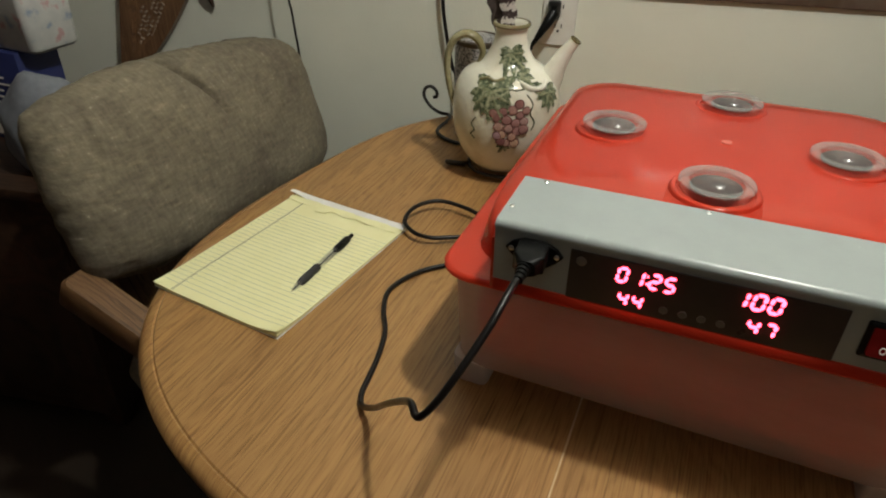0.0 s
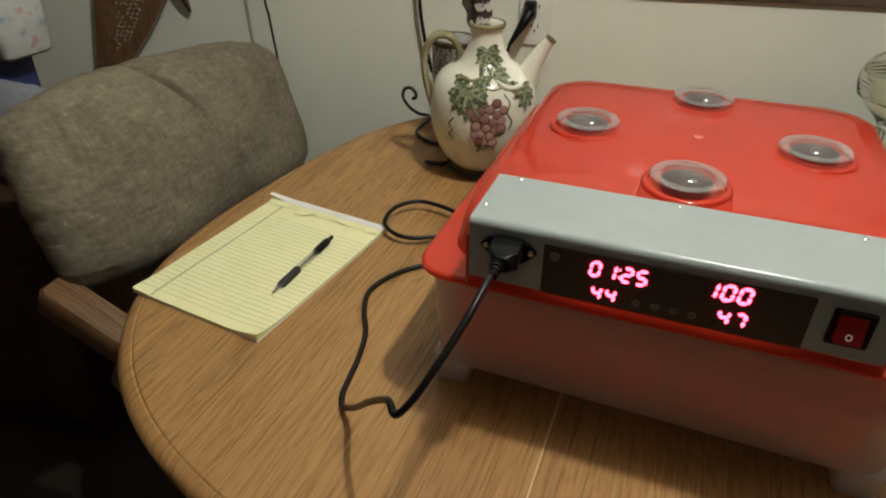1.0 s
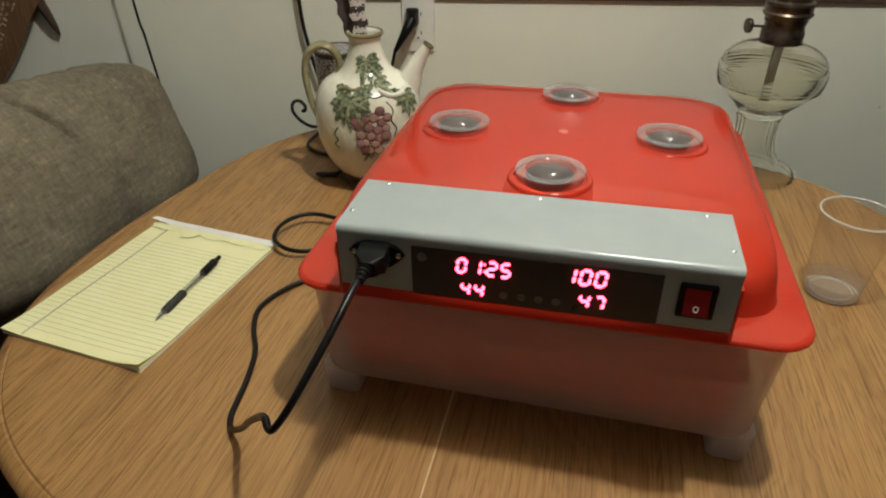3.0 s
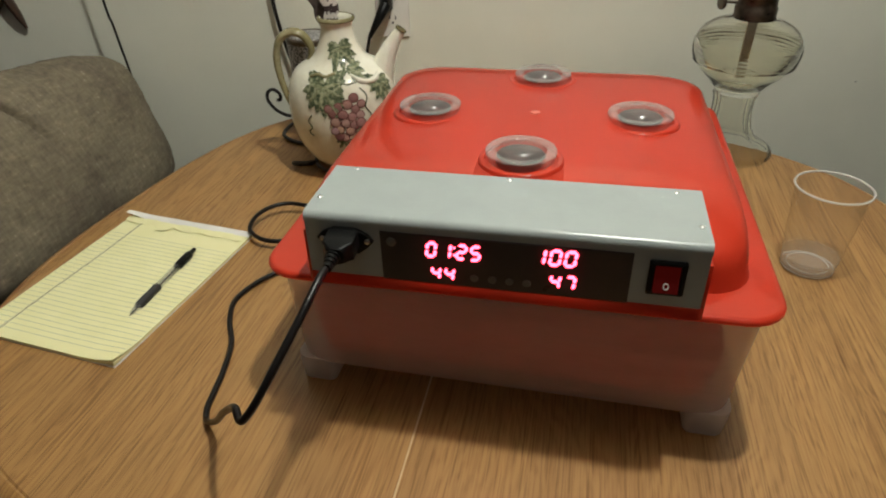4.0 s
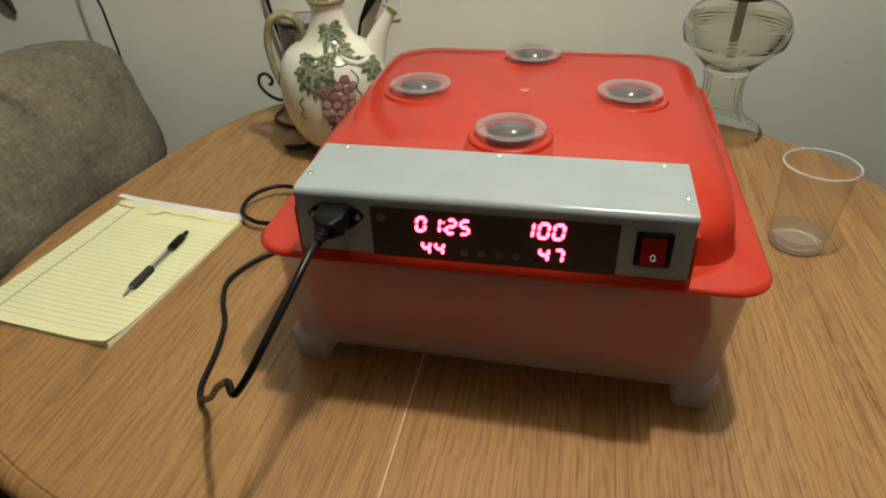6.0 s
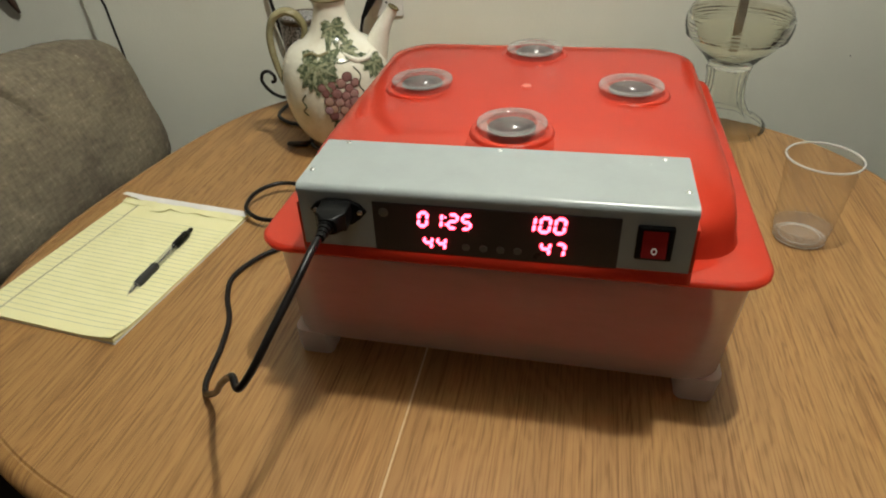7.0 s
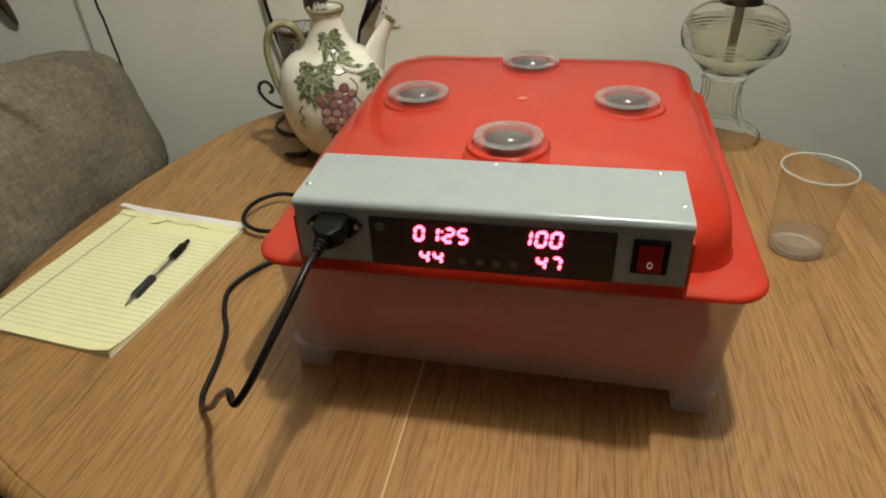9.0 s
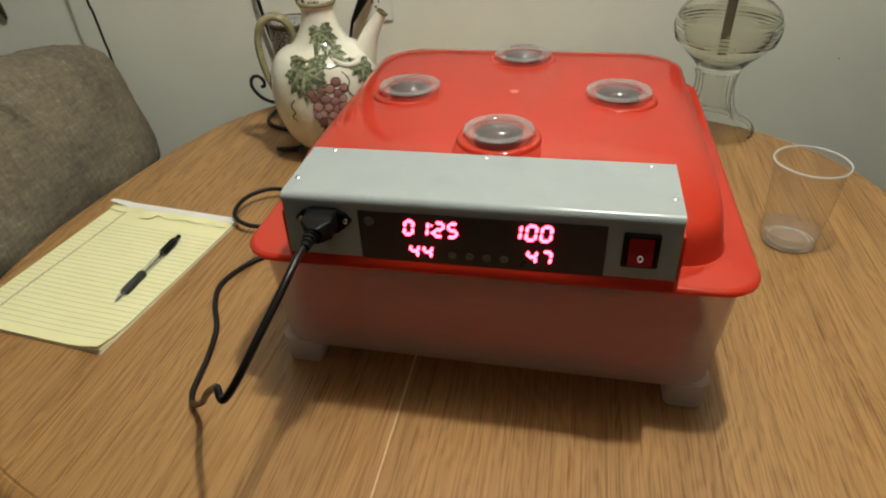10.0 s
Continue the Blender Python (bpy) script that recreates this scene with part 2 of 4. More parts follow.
def weave():
    """Coarse tweed: crossed yarns, light slubs, a darker worn patch here and there."""
    m = principled("tweed", (0.2, 0.17, 0.13), 0.95)
    co = add(m, "ShaderNodeTexCoord")
    total = None
    for stretch in ((60, 170, 50), (60, 50, 170)):
        mp = add(m, "ShaderNodeMapping")
        mp.inputs["Scale"].default_value = stretch
        link(m, co, "Object", mp, "Vector")
        n = add(m, "ShaderNodeTexNoise", Scale=1.0, Detail=4.0, Roughness=0.65)
        link(m, mp, "Vector", n, "Vector")
        if total is None:
            total = n
            continue
        s = add(m, "ShaderNodeMath")
        s.operation = "MULTIPLY_ADD"
        s.inputs[1].default_value = 1.0
        link(m, total, "Fac", s, 0)
        link(m, n, "Fac", s, 2)
        total = s
    half = add(m, "ShaderNodeMath")
    half.operation = "MULTIPLY"
    half.inputs[1].default_value = 0.5
    link(m, total, "Value", half, 0)
    r = ramp(m, [(0.32, (0.125, 0.103, 0.070)), (0.5, (0.190, 0.160, 0.110)), (0.62, (0.235, 0.200, 0.142)), (0.70, (0.48, 0.43, 0.33))])
    link(m, half, "Value", r, "Fac")
    slub_map = add(m, "ShaderNodeMapping")
    slub_map.inputs["Scale"].default_value = (40, 34, 120)
    link(m, co, "Object", slub_map, "Vector")
    slub = add(m, "ShaderNodeTexNoise", Scale=1.0, Detail=3.0, Roughness=0.7)
    link(m, slub_map, "Vector", slub, "Vector")
    slub_ramp = ramp(m, [(0.30, (0.80, 0.80, 0.81)), (0.48, (1.0, 1.0, 1.0)), (0.58, (1.03, 1.03, 1.02)), (0.70, (1.30, 1.29, 1.25))])
    link(m, slub, "Fac", slub_ramp, "Fac")
    slubbed = add(m, "ShaderNodeMixRGB")
    slubbed.blend_type = "MULTIPLY"
    slubbed.inputs["Fac"].default_value = 1.0
    link(m, r, "Color", slubbed, "Color1")
    link(m, slub_ramp, "Color", slubbed, "Color2")
    big = add(m, "ShaderNodeTexNoise", Scale=7.0, Detail=4.0)
    link(m, co, "Object", big, "Vector")
    br = ramp(m, [(0.35, (0.74, 0.72, 0.74)), (0.65, (1.12, 1.12, 1.10))])
    link(m, big, "Fac", br, "Fac")
    mul = add(m, "ShaderNodeMixRGB")
    mul.blend_type = "MULTIPLY"
    mul.inputs["Fac"].default_value = 1.0
    link(m, slubbed, "Color", mul, "Color1")
    link(m, br, "Color", mul, "Color2")
    link(m, mul, "Color", bsdf(m), "Base Color")
    bp = add(m, "ShaderNodeBump", Strength=0.6, Distance=0.002)
    link(m, half, "Value", bp, "Height")
    link(m, bp, "Normal", bsdf(m), "Normal")
    return m


def banded():
    """Barred feather: dark brown bars on off-white along its length."""
    m = principled("barred_feather", (0.5, 0.45, 0.4), 0.8)
    co = add(m, "ShaderNodeTexCoord")
    n = add(m, "ShaderNodeTexWave", Scale=15.0, Distortion=3.5, Detail=3.0, Detail_Scale=14.0)
    n.bands_direction = "Z"
    link(m, co, "Object", n, "Vector")
    r = ramp(m, [(0.42, (0.05, 0.03, 0.028)), (0.58, (0.62, 0.57, 0.52))])
    link(m, n, "Fac", r, "Fac")
    link(m, r, "Color", bsdf(m), "Base Color")
    return m


def meshy():
    """Dark perforated metal: a fine light lattice on black."""
    m = principled("perforated_metal", (0.05, 0.05, 0.05), 0.45, 0.4)
    co = add(m, "ShaderNodeTexCoord")
    v = add(m, "ShaderNodeTexVoronoi", Scale=330.0)
    link(m, co, "Object", v, "Vector")
    r = ramp(m, [(0.30, (0.020, 0.020, 0.022)), (0.62, (0.50, 0.48, 0.48))])
    link(m, v, "Distance", r, "Fac")
    link(m, r, "Color", bsdf(m), "Base Color")
    return m


def printed():
    m = principled("printed_wrap", (0.7, 0.7, 0.68), 0.6)
    co = add(m, "ShaderNodeTexCoord")
    n = add(m, "ShaderNodeTexNoise", Scale=30.0, Detail=3.0)
    link(m, co, "Object", n, "Vector")
    r = ramp(m, [(0.30, (0.28, 0.34, 0.46)), (0.40, (0.55, 0.55, 0.53)), (0.60, (0.62, 0.61, 0.58)), (0.68, (0.58, 0.36, 0.36))])
    link(m, n, "Fac", r, "Fac")
    link(m, r, "Color", bsdf(m), "Base Color")
    return m


FROST_THICK = frosted("frosted_plastic_thick", 0.30)
GRAPE_PAINT, FROST, TWEED, FEATHER, MESH, PRINT = grape_paint(), frosted("frosted_plastic", 0.70), weave(), banded(), meshy(), printed()
CLEAR_CUP = clear("clear_cup", (0.998, 0.996, 0.992), 0.1, 0.02, 0.3)
CLEAR_LENS = clear("clear_lens", (0.86, 0.84, 0.84), 0.10, 0.21, 0.8)
CLEAR_BUBBLE = clear("clear_bubble", (0.86, 0.82, 0.82), 0.17, 0.10)
GLASS = principled("lamp_glass", (0.965, 0.962, 0.915), 0.03, Transmission_Weight=1.0, IOR=1.22)
OIL = clear("lamp_oil", (0.975, 0.972, 0.93), 0.05, 0.0)
PEN_CLEAR = clear("pen_clear", (0.90, 0.90, 0.89), 0.1, 0.16)


# ---- shaping helpers ----
def mesh_of(bm, name, material, smooth=True, angle=40):
    bmesh.ops.recalc_face_normals(bm, faces=bm.faces[:])
    me = bpy.data.meshes.new(name)
    bm.to_mesh(me)
    bm.free()
    me.materials.append(material)
    if smooth:
        me.shade_smooth()
        me.set_sharp_from_angle(angle=radians(angle))
    return me


def part(name, bm, material, parent, label="", smooth=True, angle=40):
    ob = new(name, mesh_of(bm, name, material, smooth, angle))
    ob.parent = parent
    return tagged(ob, label)


def thing(name, label, category, place=(0, 0, 0), group="", turn=0.0):
    ob = new(name)
    ob.matrix_basis = pose(*place, 0, 0, turn)
    return tagged(ob, label, category, group)


def single(name, bm, material, label, category, kind="", place=(0, 0, 0), turn=0.0, group="", smooth=True, angle=40):
    ob = new(name, mesh_of(bm, name, material, smooth, angle))
    ob.matrix_basis = pose(*place, 0, 0, turn)
    return tagged(ob, label, category, group, kind)


def bridge(bm, rings, cap_a=True, cap_b=True, closed=False):
    vs = [[bm.verts.new(p) for p in ring] for ring in rings]
    pairs = list(zip(vs, vs[1:])) + ([(vs[-1], vs[0])] if closed else [])
    for a, b in pairs:
        n = len(a)
        for i in range(n):
            bm.faces.new((a[i], a[(i + 1) % n], b[(i + 1) % n], b[i]))
    if not closed:
        if cap_a:
            bm.faces.new(vs[0][::-1])
        if cap_b:
            bm.faces.new(vs[-1])
    return bm


def rounded(hx, hy, r, z, cx=0.0, cy=0.0, n=7):
    """One level ring: a rectangle with round corners."""
    r = min(r, hx * 0.999, hy * 0.999)
    pts = []
    for k, (sx, sy) in enumerate(((1, 1), (-1, 1), (-1, -1), (1, -1))):
        for i in range(n):
            a = radians(90 * k + 90 * i / (n - 1))
            pts.append(Vector((cx + sx * (hx - r) + r * math.cos(a), cy + sy * (hy - r) + r * math.sin(a), z)))
    return pts


def loft(levels, **more):
    return bridge(bmesh.new(), [rounded(*lv) for lv in levels], **more)


def lathe(profile, n=40, at=(0, 0, 0), bm=None, cap_a=True, cap_b=True):
    bm = bm or bmesh.new()
    rings = [[Vector((at[0] + r * math.cos(2 * math.pi * i / n), at[1] + r * math.sin(2 * math.pi * i / n), at[2] + z)) for i in range(n)] for r, z in profile]
    return bridge(bm, rings, cap_a, cap_b)


def smooth_line(pts, per=8):
    pts = [Vector(p) for p in pts]
    if len(pts) < 3:
        return pts
    ext = [2 * pts[0] - pts[1], *pts, 2 * pts[-1] - pts[-2]]
    out = []
    for a, b, c, d in zip(ext, ext[1:], ext[2:], ext[3:]):
        for i in range(per):
            t = i / per
            out.append(0.5 * (2 * b + (c - a) * t + (2 * a - 5 * b + 4 * c - d) * t * t + (3 * b - a - 3 * c + d) * t ** 3))
    return out + [pts[-1]]


def tube(pts, radius, n=10, per=8, flat=1.0, bm=None, radii=None):
    """A round rod along a smooth line; radii gives its taper from end to end."""
    line = smooth_line(pts, per)
    bm = bm or bmesh.new()
    side, last = Vector((0, 0, 1)), None
    rings = []
    for i, p in enumerate(line):
        d = (line[min(i + 1, len(line) - 1)] - line[max(i - 1, 0)]).normalized()
        u = last - d * last.dot(d) if last else d.cross(side)
        if u.length < 0.05:
            u = d.cross(Vector((1, 0, 0)))
        u.normalize()
        last = u
        w = u.cross(d).normalized()
        r = radius
        if radii:
            f = i / (len(line) - 1) * (len(radii) - 1)
            k = min(int(f), len(radii) - 2)
            r = radii[k] + (radii[k + 1] - radii[k]) * (f - k)
        rings.append([p + u * (r * math.cos(2 * math.pi * j / n)) + w * (r * flat * math.sin(2 * math.pi * j / n)) for j in range(n)])
    return bridge(bm, rings)


def block(x0, x1, y0, y1, z0, z1, bevel=0.0, seg=2, bm=None):
    bm = bm or bmesh.new()
    made = bmesh.ops.create_cube(bm, size=1.0)["verts"]
    for v in made:
        v.co = Vector(((x0 + x1) / 2 + v.co.x * (x1 - x0), (y0 + y1) / 2 + v.co.y * (y1 - y0), (z0 + z1) / 2 + v.co.z * (z1 - z0)))
    if bevel:
        edges = {e for v in made for e in v.link_edges}
        bmesh.ops.bevel(bm, geom=list(edges), offset=bevel, segments=seg, profile=0.5, affect="EDGES")
    return bm


def moved(bm, m):
    bmesh.ops.transform(bm, matrix=m, verts=bm.verts[:])
    return bm


# ---- structure ----
# the papered corner wall runs a little askew to the incubator: WALL_S along it, WALL_D out of it into the room
WALL_O, WALL_S, WALL_D = Vector((-0.145, 0.89, 0)), Vector((0.9787, 0.2055, 0)), Vector((0.2055, -0.9787, 0))
WALL_TURN = math.degrees(math.atan2(0.2055, 0.9787))


def on_wall(s, z, d=0.0):
    return WALL_O + WALL_S * s + WALL_D * d + Vector((0, 0, z))


ROOM = pose(WALL_O.x, WALL_O.y, 0, 0, 0, WALL_TURN)


def room_piece(name, bm, material, label, category):
    ob = single(name, bm, material, label, category, "structure", smooth=False)
    ob.matrix_basis = ROOM
    return ob


room_piece("wall_north", block(-2.3, 3.4, 0.0, 0.12, 0, 2.42), WALL, "cream painted plaster wall behind the table", "wall")
# three walls out of view, their dark finish chosen to hold back fill
room_piece("wall_west", block(-2.42, -2.3, -5.6, 0.12, 0, 2.42), DARK_SURROUND, "unseen wall closing the room, dark brown to cut bounce light", "wall")
room_piece("wall_east", block(3.4, 3.52, -5.6, 0.12, 0, 2.42), DARK_SURROUND, "unseen wall closing the room, dark brown to cut bounce light", "wall")
room_piece("wall_south", block(-2.42, 3.52, -5.72, -5.6, 0, 2.42), DARK_SURROUND, "unseen wall closing the room, dark brown to cut bounce light", "wall")
room_piece("ceiling", block(-2.42, 3.52, -5.72, 0.12, 2.42, 2.54), CEILING, "plain off-white ceiling", "ceiling")
room_piece("floor", block(-2.42, 3.52, -5.72, 0.12, -0.1, 0.0), FLOOR, "dark brown vinyl floor", "floor")
room_piece("baseboard", block(-2.3, 3.4, -0.014, -0.002, 0.0, 0.09, 0.003), WHITE_PLASTIC, "painted baseboard along the wall", "baseboard")


# ---- oak table ----
TABLE_C, TABLE_A, TABLE_B, TABLE_N, TABLE_TURN = (0.137, 0.283), 0.635, 0.573, 2.9, -7.8
SEAM_X = 0.104


def table_ring(inset, z, n=160):
    pts = []
    th = radians(TABLE_TURN)
    for i in range(n):
        a = 2 * math.pi * i / n
        c, s = math.cos(a), math.sin(a)
        u = math.copysign(abs(c) ** (2 / TABLE_N), c) * (TABLE_A - inset)
        w = math.copysign(abs(s) ** (2 / TABLE_N), s) * (TABLE_B - inset)
        pts.append(Vector((TABLE_C[0] + u * math.cos(th) - w * math.sin(th), TABLE_C[1] + u * math.sin(th) + w * math.cos(th), z)))
    return pts


def oak_table():
    table = thing("dining_table", "round-cornered oak dining table with a seam across its top", "table", (TABLE_C[0], TABLE_C[1], 0))
    shift = Matrix.Translation((-TABLE_C[0], -TABLE_C[1], 0))
    levels = [(0.05, 0.722), (0.012, 0.7215), (0.004, 0.725), (0.0005, 0.731), (0.0, 0.738), (0.003, 0.7445), (0.008, 0.7482), (0.0145, 0.7497), (0.0165, 0.7480), (0.0185, 0.75), (0.3, 0.75)]
    for side in (-1, 1):
        bm = bridge(bmesh.new(), [table_ring(i, z) for i, z in levels])
        geom = bm.verts[:] + bm.edges[:] + bm.faces[:]
        bmesh.ops.bisect_plane(bm, geom=geom, plane_co=(SEAM_X + side * 0.0005, 0, 0), plane_no=(-side, 0, 0), clear_outer=True)
        loop = [e for e in bm.edges if e.is_boundary]
        bmesh.ops.holes_fill(bm, edges=loop)
        part("tabletop_half", moved(bm, shift), OAK, table, "oak tabletop half with open grain", angle=30)
    ends = [p.y for p in table_ring(0.019, 0) if abs(p.x - SEAM_X) < 0.03]
    # the seam's bright reflection, coloured in as a thin pale strip
    part("seam_glint_strip", moved(block(SEAM_X - 0.0010, SEAM_X + 0.0010, min(ends), max(ends), 0.745, 0.7504), shift), SEAM_GLINT, table, "pale strip for the light caught along the seam", smooth=False)
    part("apron", moved(loft([(0.40, 0.36, 0.2, 0.64, *TABLE_C), (0.40, 0.36, 0.2, 0.7205, *TABLE_C)]), shift), OAK_EDGE, table)
    part("pedestal", lathe([(0.06, 0.05), (0.11, 0.12), (0.075, 0.2), (0.06, 0.3), (0.09, 0.45), (0.07, 0.58), (0.16, 0.64)], 32), OAK_EDGE, table)
    for k in range(4):
        a = radians(45 + 90 * k)
        foot = tube([(0.05 * math.cos(a), 0.05 * math.sin(a), 0.14), (0.2 * math.cos(a), 0.2 * math.sin(a), 0.10), (0.36 * math.cos(a), 0.36 * math.sin(a), 0.03)], 0.03)
        part("foot", foot, OAK_EDGE, table)


oak_table()
TOP = 0.75


# ---- egg incubator ----
def segments(ch):
    return {"0": "abcdef", "1": "bc", "2": "abged", "4": "fgbc", "5": "afgcd", "7": "abc", "8": "abcdefg"}[ch]


def digit(ch, x, z, w, h, t=0.0028):
    """The lit bars of a seven-segment numeral in the xz plane, slanted to the right: one mesh a bar."""
    bars = []
    hw, hh = w / 2, h / 2
    lines = {"a": ((-hw, hh), (hw, hh)), "g": ((-hw, 0), (hw, 0)), "d": ((-hw, -hh), (hw, -hh)), "f": ((-hw, hh), (-hw, 0)), "b": ((hw, hh), (hw, 0)), "e": ((-hw, 0), (-hw, -hh)), "c": ((hw, 0), (hw, -hh))}
    for s in segments(ch):
        (x0, z0), (x1, z1) = lines[s]
        d = Vector((x1 - x0, 0, z1 - z0)).normalized()
        p = Vector((-d.z, 0, d.x)) * t / 2
        a, b = Vector((x0, 0, z0)) + d * 0.0004, Vector((x1, 0, z1)) - d * 0.0004
        hexa = [a, a + d * t / 2 + p, b - d * t / 2 + p, b, b - d * t / 2 - p, a + d * t / 2 - p]
        front, back = [], []
        bm = bmesh.new()
        bars.append(bm)
        for q in hexa:
            q = Vector((q.x + 0.12 * q.z, 0, q.z))
            front.append(bm.verts.new(Vector((x, -0.0008, z)) + q))
            back.append(bm.verts.new(Vector((x, 0.0004, z)) + q))
        bm.faces.new(front)
        bm.faces.new(back[::-1])
        for i in range(6):
            bm.faces.new((front[i], back[i], back[(i + 1) % 6], front[(i + 1) % 6]))
    return bars


def incubator():
    cx, cy = 0.187, 0.236
    inc = thing("egg_incubator", "egg incubator with red lid, grey control box and cloudy plastic tub", "incubator", (cx, cy, TOP))
    # cloudy tub, its floor a little above the table
    tub = loft([(0.20, 0.206, 0.03, 0.0275), (0.2275, 0.2345, 0.032, 0.0272), (0.2300, 0.2370, 0.034, 0.031), (0.2370, 0.2460, 0.036, 0.160), (0.2370, 0.2460, 0.036, 0.1605),
                (0.2345, 0.2435, 0.034, 0.1605), (0.2275, 0.2345, 0.032, 0.034), (0.20, 0.206, 0.03, 0.0305)])
    body = part("tub", tub, FROST, inc, "cloudy translucent plastic tub")
    for sx in (-1, 1):
        for sy in (-1, 1):
            fx, fy = sx * 0.2065, sy * 0.2165
            foot = loft([(0.0180, 0.0185, 0.007, 0.0, fx, fy), (0.0192, 0.0198, 0.008, 0.0022, fx, fy), (0.0212, 0.0208, 0.010, 0.0260, fx + sx * 0.0012, fy), (0.0226, 0.0206, 0.014, 0.0320, fx + sx * 0.0012, fy)])
            part("foot", foot, FROST_THICK, inc)
    tray = loft([(0.200, 0.216, 0.022, 0.0345), (0.205, 0.222, 0.022, 0.038), (0.209, 0.226, 0.022, 0.068), (0.205, 0.222, 0.022, 0.072), (0.210, 0.230, 0.022, 0.078), (0.211, 0.231, 0.022, 0.100), (0.207, 0.227, 0.022, 0.104), (0.205, 0.225, 0.022, 0.128), (0.196, 0.216, 0.022, 0.133)])
    part("egg_tray", tray, TRAY, inc, "red-brown egg tray seen through the tub")
    # lid: flange, shelf under the control box, rounded dome
    lid_levels = [(0.238, 0.256, 0.034, 0.1608), (0.243, 0.261, 0.036, 0.1612), (0.2445, 0.2625, 0.037, 0.1630), (0.2445, 0.2625, 0.037, 0.1658), (0.2425, 0.2605, 0.036, 0.1678), (0.239, 0.257, 0.035, 0.1685), (0.2235, 0.2355, 0.044, 0.1690)]
    # dome: half width, reach to the front, reach to the back, corner, height; its front slopes down under the control box
    for hx, front, back, corner, z in ((0.2190, 0.2310, 0.2310, 0.044, 0.1705), (0.2165, 0.2290, 0.2285, 0.044, 0.179), (0.2150, 0.2275, 0.2262, 0.044, 0.190), (0.2138, 0.2245, 0.2242, 0.045, 0.199), (0.2126, 0.2180, 0.2225, 0.046, 0.206),
                                       (0.2116, 0.2060, 0.2205, 0.048, 0.211), (0.2098, 0.1890, 0.2165, 0.050, 0.217), (0.2060, 0.1730, 0.2100, 0.054, 0.2225), (0.2000, 0.1600, 0.2010, 0.056, 0.2270), (0.1900, 0.1480, 0.1880, 0.06, 0.2310),
                                       (0.1740, 0.1350, 0.1680, 0.06, 0.2345), (0.1500, 0.1170, 0.1400, 0.06, 0.2375), (0.1150, 0.0900, 0.1050, 0.055, 0.2398), (0.06, 0.05, 0.055, 0.04, 0.2412)):
        lid_levels.append((hx, (front + back) / 2, corner, z, 0.0, (back - front) / 2))
    lid = part("lid", loft(lid_levels), RED, inc, "glossy red plastic lid", angle=50)
    part("shelf", loft([(0.172, 0.0525, 0.004, 0.1735, -0.007, -0.224), (0.1735, 0.0540, 0.005, 0.1750, -0.007, -0.224), (0.1735, 0.0540, 0.005, 0.1858, -0.007, -0.224), (0.1725, 0.053, 0.004, 0.187, -0.007, -0.224)]), RED, lid)
    part("moulding_mark", lathe([(0.0062, 0.2405), (0.0055, 0.2425), (0.003, 0.2430)], 20), MARK_RED, lid, "paler moulding mark")
    for lx, ly in ((-0.004, -0.120), (-0.125, -0.004), (-0.001, 0.126), (0.119, -0.001)):
        z0 = 0.2395
        collar = lathe([(0.080, z0 - 0.027), (0.0560, z0 - 0.0105), (0.0475, z0 - 0.0052), (0.0444, z0 - 0.0036), (0.0438, z0 - 0.0020), (0.0430, z0 - 0.0002), (0.0415, z0 + 0.0008), (0.0375, z0 + 0.0008), (0.0370, z0 - 0.001), (0.0370, z0 - 0.004)], 48, (lx, ly, 0), cap_a=False, cap_b=False)
        part("lens_collar", collar, RED, lid)
        lens = lathe([(0.0348, z0), (0.0350, z0 + 0.0052), (0.0364, z0 + 0.0060), (0.0368, z0 + 0.0078), (0.0360, z0 + 0.0092), (0.0338, z0 + 0.0096), (0.0300, z0 + 0.0094), (0.0280, z0 + 0.0088), (0.0264, z0 + 0.0090), (0.0256, z0 + 0.0084)], 48, (lx, ly, 0), cap_a=False, cap_b=False)
        cap = part("viewing_lens", lens, CLEAR_LENS, inc, "clear plastic viewing lens")
        part("lens_bubble", lathe([(0.0256, z0 + 0.0084), (0.0235, z0 + 0.0112), (0.0195, z0 + 0.0137), (0.0145, z0 + 0.0156), (0.0095, z0 + 0.0168), (0.0045, z0 + 0.0174), (0.001, z0 + 0.0175)], 40, (lx, ly, 0), cap_a=False), CLEAR_BUBBLE, cap, "domed clear middle of the lens", angle=80)
        part("lens_well", lathe([(0.0250, z0 + 0.0030), (0.0242, z0 + 0.0042), (0.001, z0 + 0.0048)], 40, (lx, ly, 0)), WELL, cap, "dark well under the lens")
    # grey control box, bent from one sheet
    x0, x1 = 0.0095 - cx, 0.3495 - cx
    yf, yb = -0.0410 - cy, 0.0470 - cy
    prof = [(yf, 0.187), (yf, 0.2402), (yf - 0.0018, 0.2412)]
    prof += [(yf + 0.0042 - 0.006 * math.cos(a), 0.2435 + 0.006 * math.sin(a)) for a in [math.pi / 2 * i / 6 for i in range(7)]]
    prof += [(yb, 0.2510), (yb, 0.2205), (yb - 0.03, 0.187)]
    bm = bmesh.new()
    bridge(bm, [[Vector((x, y, z)) for y, z in prof] for x in (x0, x0 + 0.0008, x1 - 0.0008, x1)])
    for side, bx in ((-1, x0), (1, x1)):
        cheek = block(min(bx, bx + side * 0.0034), max(bx, bx + side * 0.0034), yf + 0.002, yb - 0.004, 0.1755, 0.229, 0.0012, 2)
        part("shelf_cheek", moved(cheek, Matrix.Translation((side * 0.0004, 0, 0))), RED, lid)
    box = part("control_box", bm, GREY, inc, "light grey enamelled metal control box", angle=35)
